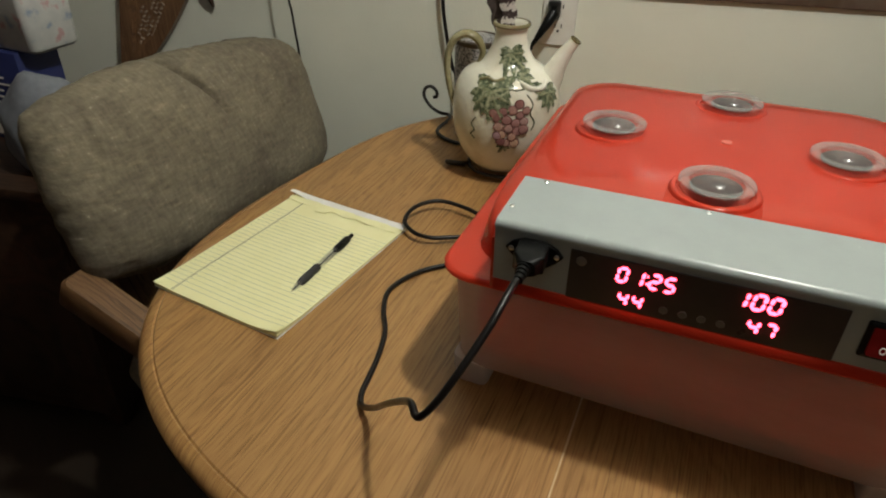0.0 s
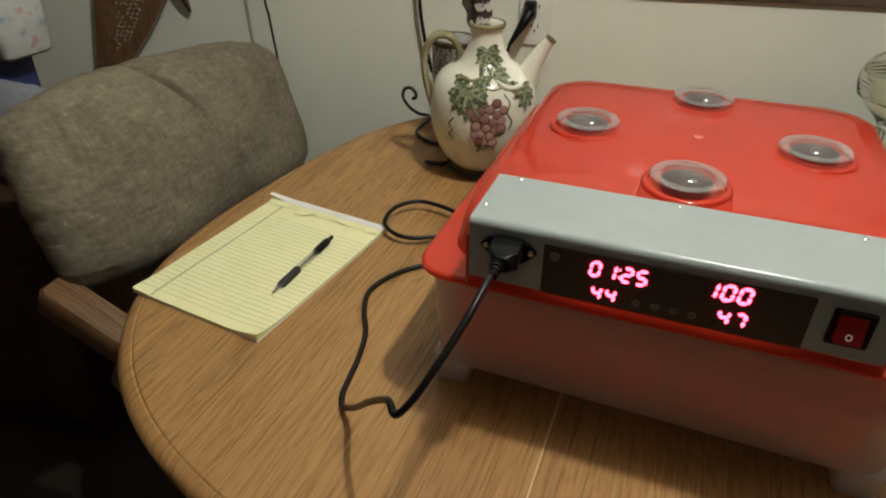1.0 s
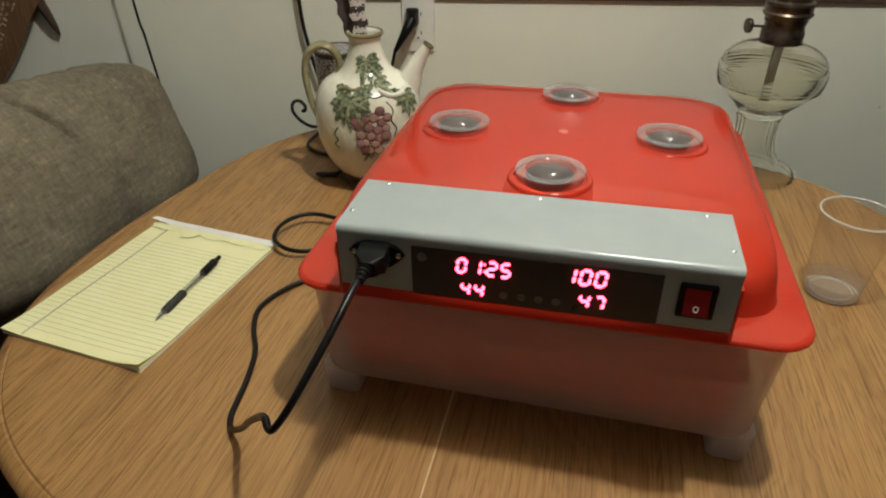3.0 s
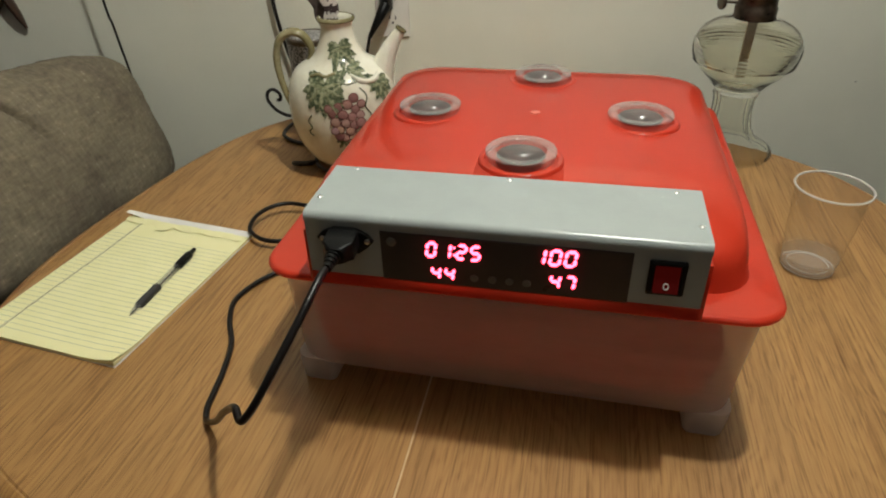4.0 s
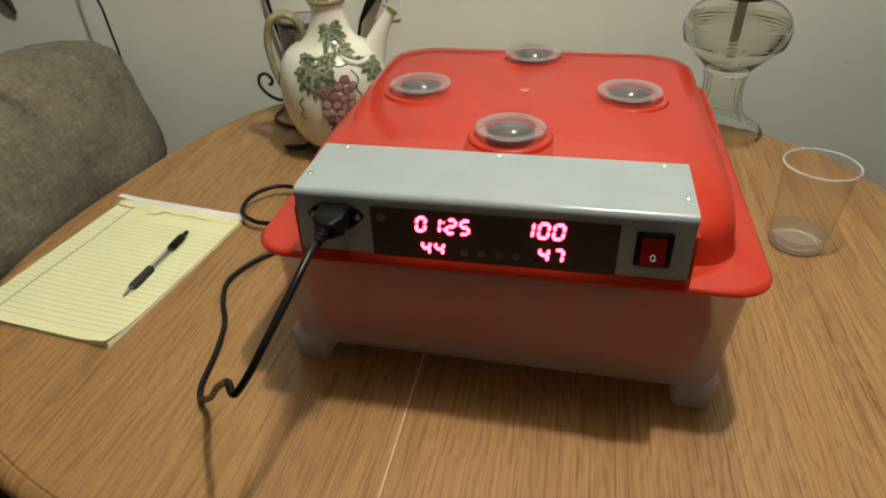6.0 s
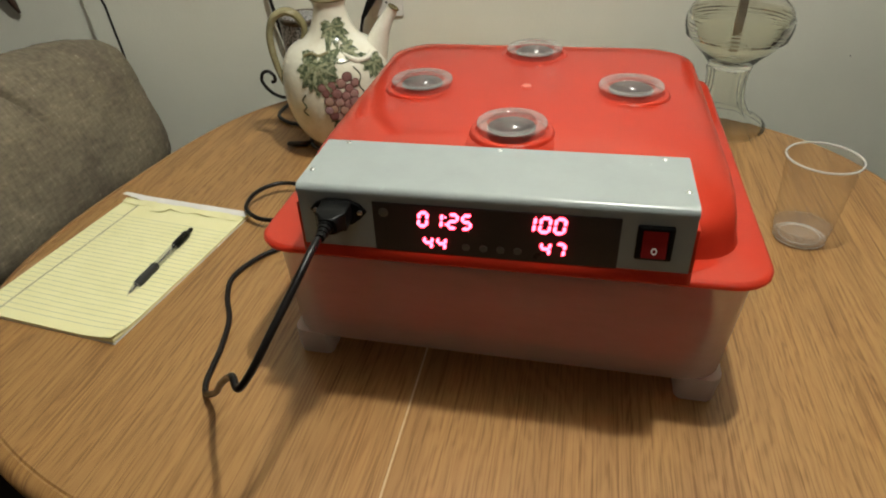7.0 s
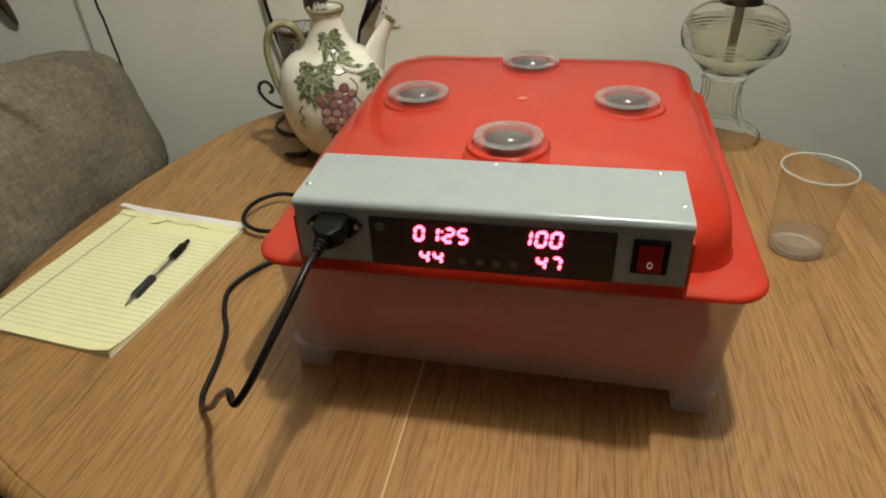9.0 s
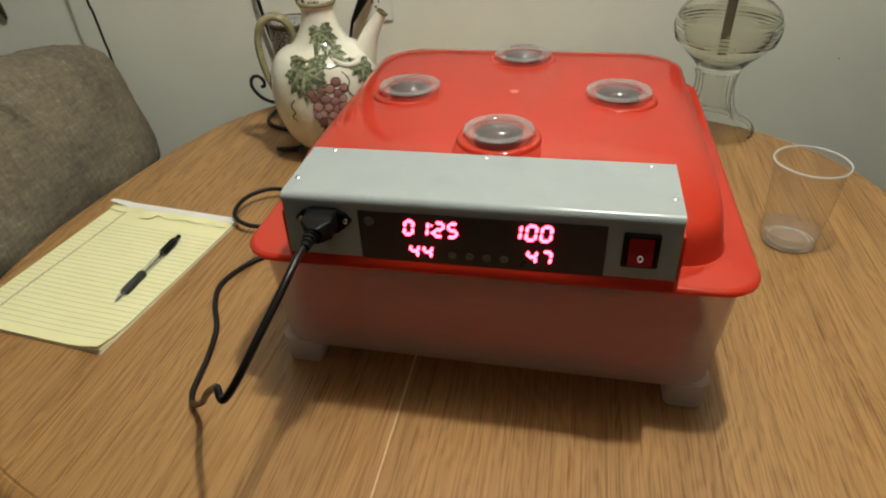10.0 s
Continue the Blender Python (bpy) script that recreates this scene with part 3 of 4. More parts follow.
    for sx, sy, sz in ((0.032, 0.043, 0.2502), (0.18, 0.042, 0.2502), (0.328, 0.041, 0.2502), (0.0155, -0.0145, 0.2496), (0.343, -0.0145, 0.2496)):
        part("screw", lathe([(0.0027, sz - 0.0005), (0.0026, sz + 0.0006), (0.0017, sz + 0.0014), (0.0004, sz + 0.0016)], 16, (sx - cx, sy - cy, 0)), STEEL, box)
    for sx in (x0 - 0.0006, x1 + 0.0006):
        bm = lathe([(0.0024, -0.0008), (0.0022, 0.0006), (0.0008, 0.0012)], 14)
        part("screw", moved(bm, pose(sx, yf + 0.012, 0.226, 0, 90 if sx > 0 else -90, 0)), STEEL, box)
    y = yf
    film = part("display_film", block(0.078 - cx, 0.291 - cx, y - 0.0012, y + 0.001, 0.1865, 0.2362, 0.0006, 1), PANEL, inc, "smoked black display film")
    for ch, x, z, w, h in (("0", 0.1235, 0.2225, 0.0072, 0.0135), ("1", 0.1365, 0.2225, 0.0072, 0.0135), ("2", 0.1500, 0.2225, 0.0072, 0.0135), ("5", 0.1620, 0.2225, 0.0072, 0.0135),
                           ("4", 0.1270, 0.1985, 0.0068, 0.0118), ("4", 0.1390, 0.1985, 0.0068, 0.0118),
                           ("1", 0.2165, 0.2255, 0.0072, 0.0140), ("0", 0.2290, 0.2255, 0.0078, 0.0140), ("0", 0.2415, 0.2255, 0.0078, 0.0140),
                           ("4", 0.2300, 0.2015, 0.0072, 0.0122), ("7", 0.2425, 0.2015, 0.0072, 0.0122)):
        for bar in digit(ch, x - cx, z, w, h):
            part("numeral_bar", moved(bar, Matrix.Translation((0, y - 0.0014, 0))), LED, film, "glowing red bar of a numeral", smooth=False)
    for z in (0.2190, 0.2262):
        part("colon_dot", block(0.1428 - cx, 0.1446 - cx, y - 0.0022, y - 0.001, z - 0.0009, z + 0.0009, 0.0003, 1), LED, film)
    for bx, bz, r in ((0.088, 0.2265, 0.0045), (0.1610, 0.1965, 0.0036), (0.1765, 0.1965, 0.0036), (0.1915, 0.1965, 0.0036), (0.2065, 0.1965, 0.0036)):
        bm = lathe([(r, 0), (r, 0.0006), (r * 0.85, 0.0011), (0.0003, 0.0012)], 20)
        part("button", moved(bm, pose(bx - cx, y - 0.001, bz, 90, 0, 0)), BUTTON, film)
    # rocker switch
    switch = part("switch_bezel", loft([(0.0148, 0.0165, 0.002, 0.0), (0.0148, 0.0165, 0.002, 0.002), (0.0138, 0.0155, 0.002, 0.0028), (0.0105, 0.0125, 0.001, 0.0028), (0.0105, 0.0125, 0.001, 0.0)]), BLACK, inc, "black switch bezel")
    switch.matrix_basis = pose(0.3185 - cx, y - 0.0002, 0.2155, 90, 0, 0)
    bm = bmesh.new()
    bridge(bm, [[Vector((sx * 0.0098, v, w)) for v, w in ((-0.0118, 0.0006), (0.0118, 0.0006), (0.0118, 0.0016), (0.001, 0.0030), (-0.0118, 0.0062))] for sx in (-1, 1)])
    part("rocker", bm, RED_ROCKER, switch, "translucent red rocker", smooth=False)
    ring = tube([(0.0019 * math.cos(2 * math.pi * i / 16), 0.0024 * math.sin(2 * math.pi * i / 16) - 0.0058, 0.0048 - 0.00027 * (0.0024 * math.sin(2 * math.pi * i / 16)) / 0.001) for i in range(17)], 0.00045, 6, 2)
    part("off_mark", ring, WHITE_PLASTIC, switch)
    # appliance inlet: six-sided plate with two screws
    bm = bmesh.new()
    hexa = [(-0.026, 0.0), (-0.020, 0.007), (-0.010, 0.0115), (0.010, 0.0115), (0.020, 0.007), (0.026, 0.0), (0.020, -0.007), (0.012, -0.0135), (-0.012, -0.0135), (-0.020, -0.007)]
    bridge(bm, [[Vector((px * k, 0, pz * k)) + Vector((0.0465 - cx, yy, 0.2255)) for px, pz in hexa] for yy, k in ((y + 0.001, 1), (y - 0.0026, 1), (y - 0.0032, 0.96))])
    inlet = part("power_inlet", bm, BLACK, inc, "black appliance inlet", smooth=False)
    for px in (-0.0205, 0.0205):
        bm = lathe([(0.0026, 0), (0.0024, 0.001), (0.0012, 0.0015)], 14)
        part("screw", moved(bm, pose(0.0465 + px - cx, y - 0.0030, 0.2255, 90, 0, 0)), STEEL, inlet)
    # the lid and all that it carries sit about a degree askew on the tub
    askew = Matrix.Translation((0.0038, 0, 0)) @ pose(0, 0, 0, 0, -0.95, 0)
    for ob in inc.children:
        if ob.name.split(".")[0] not in ("tub", "foot", "egg_tray"):
            ob.matrix_basis = askew @ ob.matrix_basis


incubator()


def power_cord():
    cord = thing("power_cord", "black mains lead plugged into the incubator, looping over the table", "power cord", (-0.117, -0.082, TOP))
    back = Matrix.Translation((0.117, 0.082, -TOP))
    run = [(0.0455, -0.088, 0.9735), (0.044, -0.105, 0.970), (0.040, -0.132, 0.958), (0.030, -0.160, 0.936), (0.016, -0.178, 0.908), (0.004, -0.183, 0.889), (-0.003, -0.181, 0.8835), (-0.012, -0.170, 0.8825),
           (-0.026, -0.156, 0.866), (-0.052, -0.135, 0.832), (-0.085, -0.105, 0.782), (-0.110, -0.088, 0.7575), (-0.121, -0.070, 0.7545), (-0.126, -0.045, 0.754), (-0.132, -0.012, 0.754), (-0.145, 0.033, 0.754), (-0.168, 0.074, 0.754), (-0.180, 0.116, 0.754),
           (-0.163, 0.166, 0.754), (-0.128, 0.205, 0.754), (-0.095, 0.235, 0.7545), (-0.092, 0.275, 0.756), (-0.115, 0.285, 0.758), (-0.153, 0.262, 0.760), (-0.178, 0.246, 0.762), (-0.206, 0.246, 0.764), (-0.232, 0.268, 0.766),
           (-0.234, 0.312, 0.768), (-0.206, 0.346, 0.768), (-0.155, 0.344, 0.766), (-0.110, 0.330, 0.762), (-0.078, 0.345, 0.757), (-0.062, 0.40, 0.754), (-0.06, 0.52, 0.754), (-0.10, 0.66, 0.754), (-0.16, 0.76, 0.756)]
    low = on_wall(-0.084, 0.80, 0.05)
    run += [tuple(low), tuple(on_wall(-0.080, 0.86, 0.052)), tuple(on_wall(-0.072, 0.900, 0.054))]
    part("lead", moved(tube(run, 0.0034, 10, 7), back), CORD, cord)
    # moulded connector at the incubator
    bm = loft([(0.0128, 0.0085, 0.002, 0.0), (0.0134, 0.0090, 0.002, 0.001), (0.0134, 0.0090, 0.002, 0.020), (0.0112, 0.0086, 0.003, 0.0220), (0.0092, 0.0084, 0.005, 0.027), (0.0078, 0.0076, 0.006, 0.029)])
    con = part("connector", moved(bm, back @ pose(0.0465, -0.0442, 0.9755, 92, 0, 3)), BLACK, cord, "black moulded connector")
    bm = lathe([(0.0068, 0.0), (0.0066, 0.003), (0.0050, 0.0035), (0.0060, 0.0045), (0.0058, 0.0075), (0.0046, 0.008), (0.0053, 0.009), (0.0050, 0.012), (0.0040, 0.0125), (0.0046, 0.0135), (0.0042, 0.018)], 20)
    part("strain_relief", moved(bm, back @ pose(0.0460, -0.0718, 0.9745, 93, 0, 2)), BLACK, con)
    # wall plug
    bm = loft([(0.012, 0.016, 0.004, 0.0), (0.0135, 0.0175, 0.005, 0.004), (0.012, 0.017, 0.005, 0.022), (0.006, 0.012, 0.004, 0.034)])
    p = on_wall(-0.036, 0.965, 0.008)
    plug = part("wall_plug", moved(bm, back @ Matrix.Translation(p) @ pose(0, 0, 0, 0, 0, WALL_TURN) @ pose(0, 0, 0, 90, 0, 0)), BLACK, cord, "black wall plug")
    q = [on_wall(-0.036, 0.962, 0.036), on_wall(-0.046, 0.945, 0.050), on_wall(-0.058, 0.925, 0.054), on_wall(-0.072, 0.900, 0.054)]
    part("strain_relief", moved(tube([tuple(v) for v in q], 0.006, 10, 5, radii=[0.0120, 0.0100, 0.0072, 0.0040]), back), BLACK, plug)


power_cord()


# ---- writing pad and pen ----
def writing_pad():
    w, l = 0.216, 0.297
    m = pose(-0.475, -0.0075, TOP, 0, 0, -6.1)
    pad = thing("legal_pad", "yellow ruled legal pad with white binding strip on the table", "notepad")
    pad.matrix_basis = m

    def lift(u, v):
        near_corner = max(0.0, (u - 0.17) / 0.046) * max(0.0, (0.05 - v) / 0.05)
        left_corner = max(0.0, (0.035 - u) / 0.035) * max(0.0, (0.04 - v) / 0.04)
        return 0.0075 * near_corner ** 1.5 + 0.003 * left_corner + 0.0006 * math.sin(u * 40) * math.sin(v * 25)

    def sheet(z0, th, shrink, curl):
        bm = bmesh.new()
        nu, nv = 24, 30
        rows = []
        for side in (0, 1):
            rows.append([[bm.verts.new((shrink + (w - 2 * shrink) * i / nu, shrink + (l - shrink) * j / nv, z0 + (th if side else 0) + lift(w * i / nu, l * j / nv) * curl)) for i in range(nu + 1)] for j in range(nv + 1)])
        for k, rr in enumerate(rows):
            for j in range(nv):
                for i in range(nu):
                    f = (rr[j][i], rr[j][i + 1], rr[j + 1][i + 1], rr[j + 1][i])
                    bm.faces.new(f if k else f[::-1])
        edge = [(0, i) for i in range(nu)] + [(j, nu) for j in range(nv)] + [(nv, i) for i in range(nu, 0, -1)] + [(j, 0) for j in range(nv, 0, -1)]
        for (j, i), (j2, i2) in zip(edge, edge[1:] + edge[:1]):
            bm.faces.new((rows[0][j][i], rows[0][j2][i2], rows[1][j2][i2], rows[1][j][i]))
        return bm

    part("backing_board", block(0, w, 0, l, 0.0002, 0.0012, 0.0003, 1), CARD_WHITE, pad, "grey card backing")
    part("page_block", sheet(0.0013, 0.0037, 0.0006, 0.35), YELLOW, pad, "stack of yellow pages", angle=60)
    top = part("top_page", sheet(0.0052, 0.0003, 0.0, 1.0), YELLOW, pad, "ruled yellow top page with a curled corner", angle=60)

    def rule(u0, v0, u1, v1, t):
        bm = bmesh.new()
        n = 24
        d = Vector((u1 - u0, v1 - v0)).normalized()
        p = Vector((-d.y, d.x)) * t / 2
        rows = []
        for k in range(n + 1):
            u, v = u0 + (u1 - u0) * k / n, v0 + (v1 - v0) * k / n
            z = 0.0057 + lift(u, v)
            rows.append((bm.verts.new((u + p.x, v + p.y, z)), bm.verts.new((u - p.x, v - p.y, z))))
        for a, b in zip(rows, rows[1:]):
            bm.faces.new((a[0], a[1], b[1], b[0]))
        return bm

    for k in range(27):
        part("ruled_line", rule(0.002, 0.016 + 0.0087 * k, w - 0.002, 0.016 + 0.0087 * k, 0.0009), BLUE_RULE, top)
    for u in (0.0310, 0.0328):
        part("margin_line", rule(u, 0.002, u, l - 0.012, 0.0009), MARGIN_RULE, top)
    # binding: white strip, a torn remnant of pages curling up from it
    bm = bmesh.new()
    rows = []
    rng = random.Random(4)
    for k in range(31):
        u = -0.004 + (w + 0.006) * k / 30
        up = 0.007 * max(0, 1 - k / 5) + 0.0004 * math.sin(k * 0.7)
        rows.append([bm.verts.new(p) for p in ((u, l - 0.0115 + rng.uniform(-0.0004, 0.0004), 0.0082 + up), (u, l - 0.004, 0.0102 + up * 0.6), (u, l + 0.002, 0.0088 + up * 0.3), (u, l + 0.003, 0.001), (u, l + 0.0015, 0.001), (u, l + 0.0005, 0.0076 + up * 0.3), (u, l - 0.004, 0.0090 + up * 0.6), (u, l - 0.0110, 0.0073 + up))])
    for a, b in zip(rows, rows[1:]):
        for i in range(8):
            bm.faces.new((a[i], a[(i + 1) % 8], b[(i + 1) % 8], b[i]))
    bm.faces.new(rows[0])
    bm.faces.new(rows[-1][::-1])
    part("binding_strip", bm, WHITE_PAPER, pad, "white paper binding strip", angle=50)
    bm = bmesh.new()
    a, b, c, d = [], [], [], []
    for k in range(41):
        u = 0.0 + (w - 0.004) * k / 40
        v = l - 0.020 - 0.006 * abs(math.sin(k * 0.37)) * rng.uniform(0.5, 1.1) - (0.010 if 11 < k < 17 else 0)
        z = 0.0070 + 0.0012 * math.sin(k * 0.5)
        a.append(bm.verts.new((u, v, z)))
        b.append(bm.verts.new((u, l - 0.010, 0.0084)))
        c.append(bm.verts.new((u, v, z - 0.0004)))
        d.append(bm.verts.new((u, l - 0.010, 0.0078)))
    for k in range(40):
        bm.faces.new((a[k], a[k + 1], b[k + 1], b[k]))
        bm.faces.new((d[k], d[k + 1], c[k + 1], c[k]))
        bm.faces.new((c[k], c[k + 1], a[k + 1], a[k]))
    part("torn_stub", bm, YELLOW, pad, "ragged stub of torn-off yellow pages")


writing_pad()


def pen():
    tip, end = Vector((-0.2945, 0.0515, TOP + 0.0078)), Vector((-0.2890, 0.2010, TOP + 0.0115))
    pen_ob = thing("ballpoint_pen", "clear ballpoint pen with black grip and clip, lying on the pad", "pen")
    pen_ob.matrix_basis = Matrix.Translation(tip) @ (end - tip).to_track_quat("Z", "X").to_matrix().to_4x4()
    part("tip", lathe([(0.0006, 0.0), (0.0011, 0.003), (0.0018, 0.0035), (0.0034, 0.010), (0.0048, 0.021)], 16), PEN_CLEAR, pen_ob, "clear tapered nose")
    part("grip", lathe([(0.0046, 0.019), (0.0058, 0.021), (0.0061, 0.035), (0.0056, 0.047), (0.0060, 0.060), (0.0052, 0.0625)], 18), RUBBER, pen_ob, "black rubber grip")
    part("barrel", lathe([(0.0046, 0.0625), (0.0047, 0.066), (0.0047, 0.112), (0.0044, 0.113)], 18), PEN_CLEAR, pen_ob, "clear barrel")
    part("refill", lathe([(0.0010, 0.004), (0.0010, 0.128)], 10), BLACK, pen_ob)
    part("cap", lathe([(0.0050, 0.108), (0.0057, 0.111), (0.0057, 0.138), (0.0042, 0.141), (0.0030, 0.142), (0.0030, 0.151), (0.0022, 0.153)], 18), BLACK, pen_ob, "black cap with push button")
    part("clip", moved(block(-0.0018, 0.0018, -0.0008, 0.0008, 0.0, 0.044, 0.0006, 1), pose(0.0054, 0.0048, 0.098, 0, 0, 42)), BLACK, pen_ob)


pen()


# ---- painted jug on an iron stand ----
JUG = (-0.166, 0.540)


def jug_radius(z):
    prof = JUG_PROFILE
    for (r0, z0), (r1, z1) in zip(prof, prof[1:]):
        if z0 <= z <= z1:
            return r0 + (r1 - r0) * (z - z0) / max(z1 - z0, 1e-6)
    return 0.03


JUG_PROFILE = [(0.030, 0.014), (0.046, 0.0145), (0.052, 0.018), (0.067, 0.032), (0.080, 0.054), (0.0890, 0.080), (0.0930, 0.105), (0.0932, 0.128), (0.0905, 0.150), (0.0850, 0.167), (0.0755, 0.181), (0.0620, 0.1905), (0.0500, 0.1975), (0.0415, 0.206), (0.0345, 0.218), (0.0295, 0.231), (0.0265, 0.244), (0.0260, 0.250)]


def on_jug(angle, z, out=0.0008):
    a = radians(angle)
    r = jug_radius(z) + out
    return Vector((r * math.cos(a), r * math.sin(a), z))


def jug():
    ob = thing("painted_jug", "cream glazed ceramic jug painted with grapes and vine leaves", "jug", (*JUG, TOP))
    full = smooth_profile(JUG_PROFILE)
    full += [(0.0275, 0.2545), (0.0298, 0.2580), (0.0305, 0.2610), (0.0292, 0.2640), (0.0266, 0.2630), (0.0240, 0.256), (0.0235, 0.23), (0.028, 0.21), (0.03, 0.15)]
    body = part("body", lathe(full, 56), CREAM, ob, "cream glazed body", angle=60)
    part("rim_band", lathe([(0.0302, 0.2585), (0.0315, 0.2612), (0.0303, 0.2643), (0.0278, 0.2652), (0.0268, 0.2638)], 48, cap_a=False, cap_b=False), OLIVE, body, "olive glazed rim")
    a = radians(192)
    u = Vector((math.cos(a), math.sin(a), 0))
    arch = [u * 0.050 + Vector((0, 0, 0.193)), u * 0.046 + Vector((0, 0, 0.214)), u * 0.057 + Vector((0, 0, 0.234)), u * 0.076 + Vector((0, 0, 0.240)), u * 0.096 + Vector((0, 0, 0.228)), u * 0.1055 + Vector((0, 0, 0.200)), u * 0.1045 + Vector((0, 0, 0.168)), u * 0.098 + Vector((0, 0, 0.135)), u * 0.090 + Vector((0, 0, 0.108))]
    part("handle", tube(arch, 0.009, 14, 7, 0.55, radii=[0.009, 0.0105, 0.012, 0.0125, 0.012, 0.011, 0.010, 0.009, 0.006]), OLIVE, ob, "olive-edged strap handle")
    a = radians(12)
    u = Vector((math.cos(a), math.sin(a), 0))
    sp = [u * 0.060 + Vector((0, 0, 0.152)), u * 0.072 + Vector((0, 0, 0.178)), u * 0.081 + Vector((0, 0, 0.201)), u * 0.094 + Vector((0, 0, 0.225)), u * 0.105 + Vector((0, 0, 0.241))]
    part("spout", tube(sp, 0.015, 18, 7, radii=[0.030, 0.0215, 0.0155, 0.0110, 0.0088]), CREAM, ob, "cream pouring spout")
    part("spout_rim", moved(lathe([(0.0088, -0.001), (0.0104, 0.001), (0.0098, 0.0028), (0.0066, 0.0028), (0.0060, -0.001)], 24), Matrix.Translation(u * 0.105 + Vector((0, 0, 0.2412))) @ pose(0, 0, 0, 0, 34, 12)), OLIVE, ob)

    def stroke(angle, z, way, length, half, out):
        """One brush stroke on the glaze: pointed at both ends, way in degrees from straight down."""
        bm = bmesh.new()
        dx, dz = math.sin(radians(way)), -math.cos(radians(way))
        rows = []
        n = 9
        for k in range(n + 1):
            f = k / n
            w = half * (math.sin(math.pi * (0.06 + 0.94 * f)) ** 0.75 if 0 < k < n else 0.12)
            w *= 1 + 0.16 * math.sin(k * 2.3 + way)
            bend = 0.10 * length * math.sin(f * 2.2) * math.sin(radians(way))
            row = []
            for j in (-1, 0, 1):
                x = dx * length * f - dz * w * j
                y = dz * length * f + dx * w * j - bend * bend * 8
                zz = min(max(z + y, 0.02), 0.245)
                row.append(bm.verts.new(on_jug(angle + math.degrees(x / max(jug_radius(zz), 0.04)), zz, out + (0.0004 if j == 0 else 0))))
            rows.append(row)
        for a, b in zip(rows, rows[1:]):
            for i in range(2):
                bm.faces.new((a[i], a[i + 1], b[i + 1], b[i]))
        return bm

    rng = random.Random(2)

    def vine_leaf(angle, z, size, fan, spread, fingers, label):
        """A vine leaf: dark fingers fanning out of its stalk, paler strokes laid over them."""
        for k in range(fingers):
            way = fan + spread * (k / (fingers - 1) - 0.5) + rng.uniform(-5, 5)
            near = 1 - 0.42 * abs(k / (fingers - 1) - 0.5) * 2
            length = size * near * rng.uniform(0.82, 1.1)
            part("painted_leaf", stroke(angle, z, way, length, size * 0.15, 0.0010 + 0.00012 * k), LEAF_PAINT, body, label)
            if k % 2:
                part("leaf_light", stroke(angle, z - 0.003, way + 5, length * 0.8, size * 0.045, 0.0030 + 0.00008 * k), PALE_LEAF, body)

    vine_leaf(270, 0.177, 0.056, 2, 230, 13, "large painted leaf with drooping fingers")
    vine_leaf(291, 0.226, 0.040, 8, 200, 9, "painted green vine leaf")
    vine_leaf(308, 0.198, 0.026, 40, 160, 7, "painted green vine leaf")
    vine_leaf(338, 0.172, 0.040, -10, 220, 9, "painted green vine leaf")
    vine_leaf(288, 0.088, 0.020, -30, 220, 7, "small painted leaf below the grapes")
    grape_at = [(285, 0.144), (294, 0.147), (302, 0.139), (279, 0.133), (289, 0.131), (298, 0.127), (306, 0.129), (281, 0.119), (291, 0.117), (300, 0.113), (285, 0.106), (295, 0.103), (290, 0.092), (301, 0.157), (275, 0.141), (306, 0.116), (280, 0.104), (298, 0.092), (308, 0.147), (284, 0.094)]
    for i, (ang, z) in enumerate(grape_at):
        r = rng.uniform(0.0078, 0.0094)
        c = on_jug(ang, z, 0.0012 + 0.0001 * i)
        nrm = Vector((c.x, c.y, 0)).normalized()
        face = nrm.to_track_quat("Z", "Y").to_matrix().to_4x4()
        for name, grow, deep, lift, mat in (("grape_outline", 1.0, 0.08, 0.0, GRAPE_LINE), ("painted_grape", 0.82, 0.08, 0.0004, GRAPE_PAINT)):
            bm = bmesh.new()
            bmesh.ops.create_icosphere(bm, subdivisions=2, radius=r * grow)
            part(name, moved(bm, Matrix.Translation(c + nrm * lift) @ face @ Matrix.Diagonal((1, 1, deep, 1))), mat, body)
    for pts in ([(256, 0.128), (251, 0.116), (255, 0.106), (250, 0.097), (255, 0.090)], [(310, 0.170), (316, 0.156), (313, 0.140), (318, 0.126), (315, 0.112)], [(258, 0.170), (264, 0.181), (258, 0.186), (250, 0.184)], [(284, 0.182), (296, 0.176), (308, 0.178)]):
        part("painted_tendril", tube([on_jug(an, z, 0.0008) for an, z in pts], 0.0011, 6, 5), VINE_PAINT, body)
    part("raised_vine", tube([on_jug(an, z, 0.001) for an, z in ((248, 0.184), (258, 0.188), (270, 0.186), (282, 0.190))], 0.0030, 8, 5), OLIVE, body, "raised olive vine")
    part("raised_leaf_edge", tube([on_jug(an, z, 0.001) for an, z in ((303, 0.188), (312, 0.180), (322, 0.176), (334, 0.177), (344, 0.183))], 0.0046, 8, 5, radii=[0.002, 0.0050, 0.0042, 0.0052, 0.002]), CREAM, body, "raised cream leaf edge")


def smooth_profile(prof, per=3):
    line = smooth_line([(r, 0, z) for r, z in prof], per)
    return [(max(p.x, 0.001), p.z) for p in line]


jug()


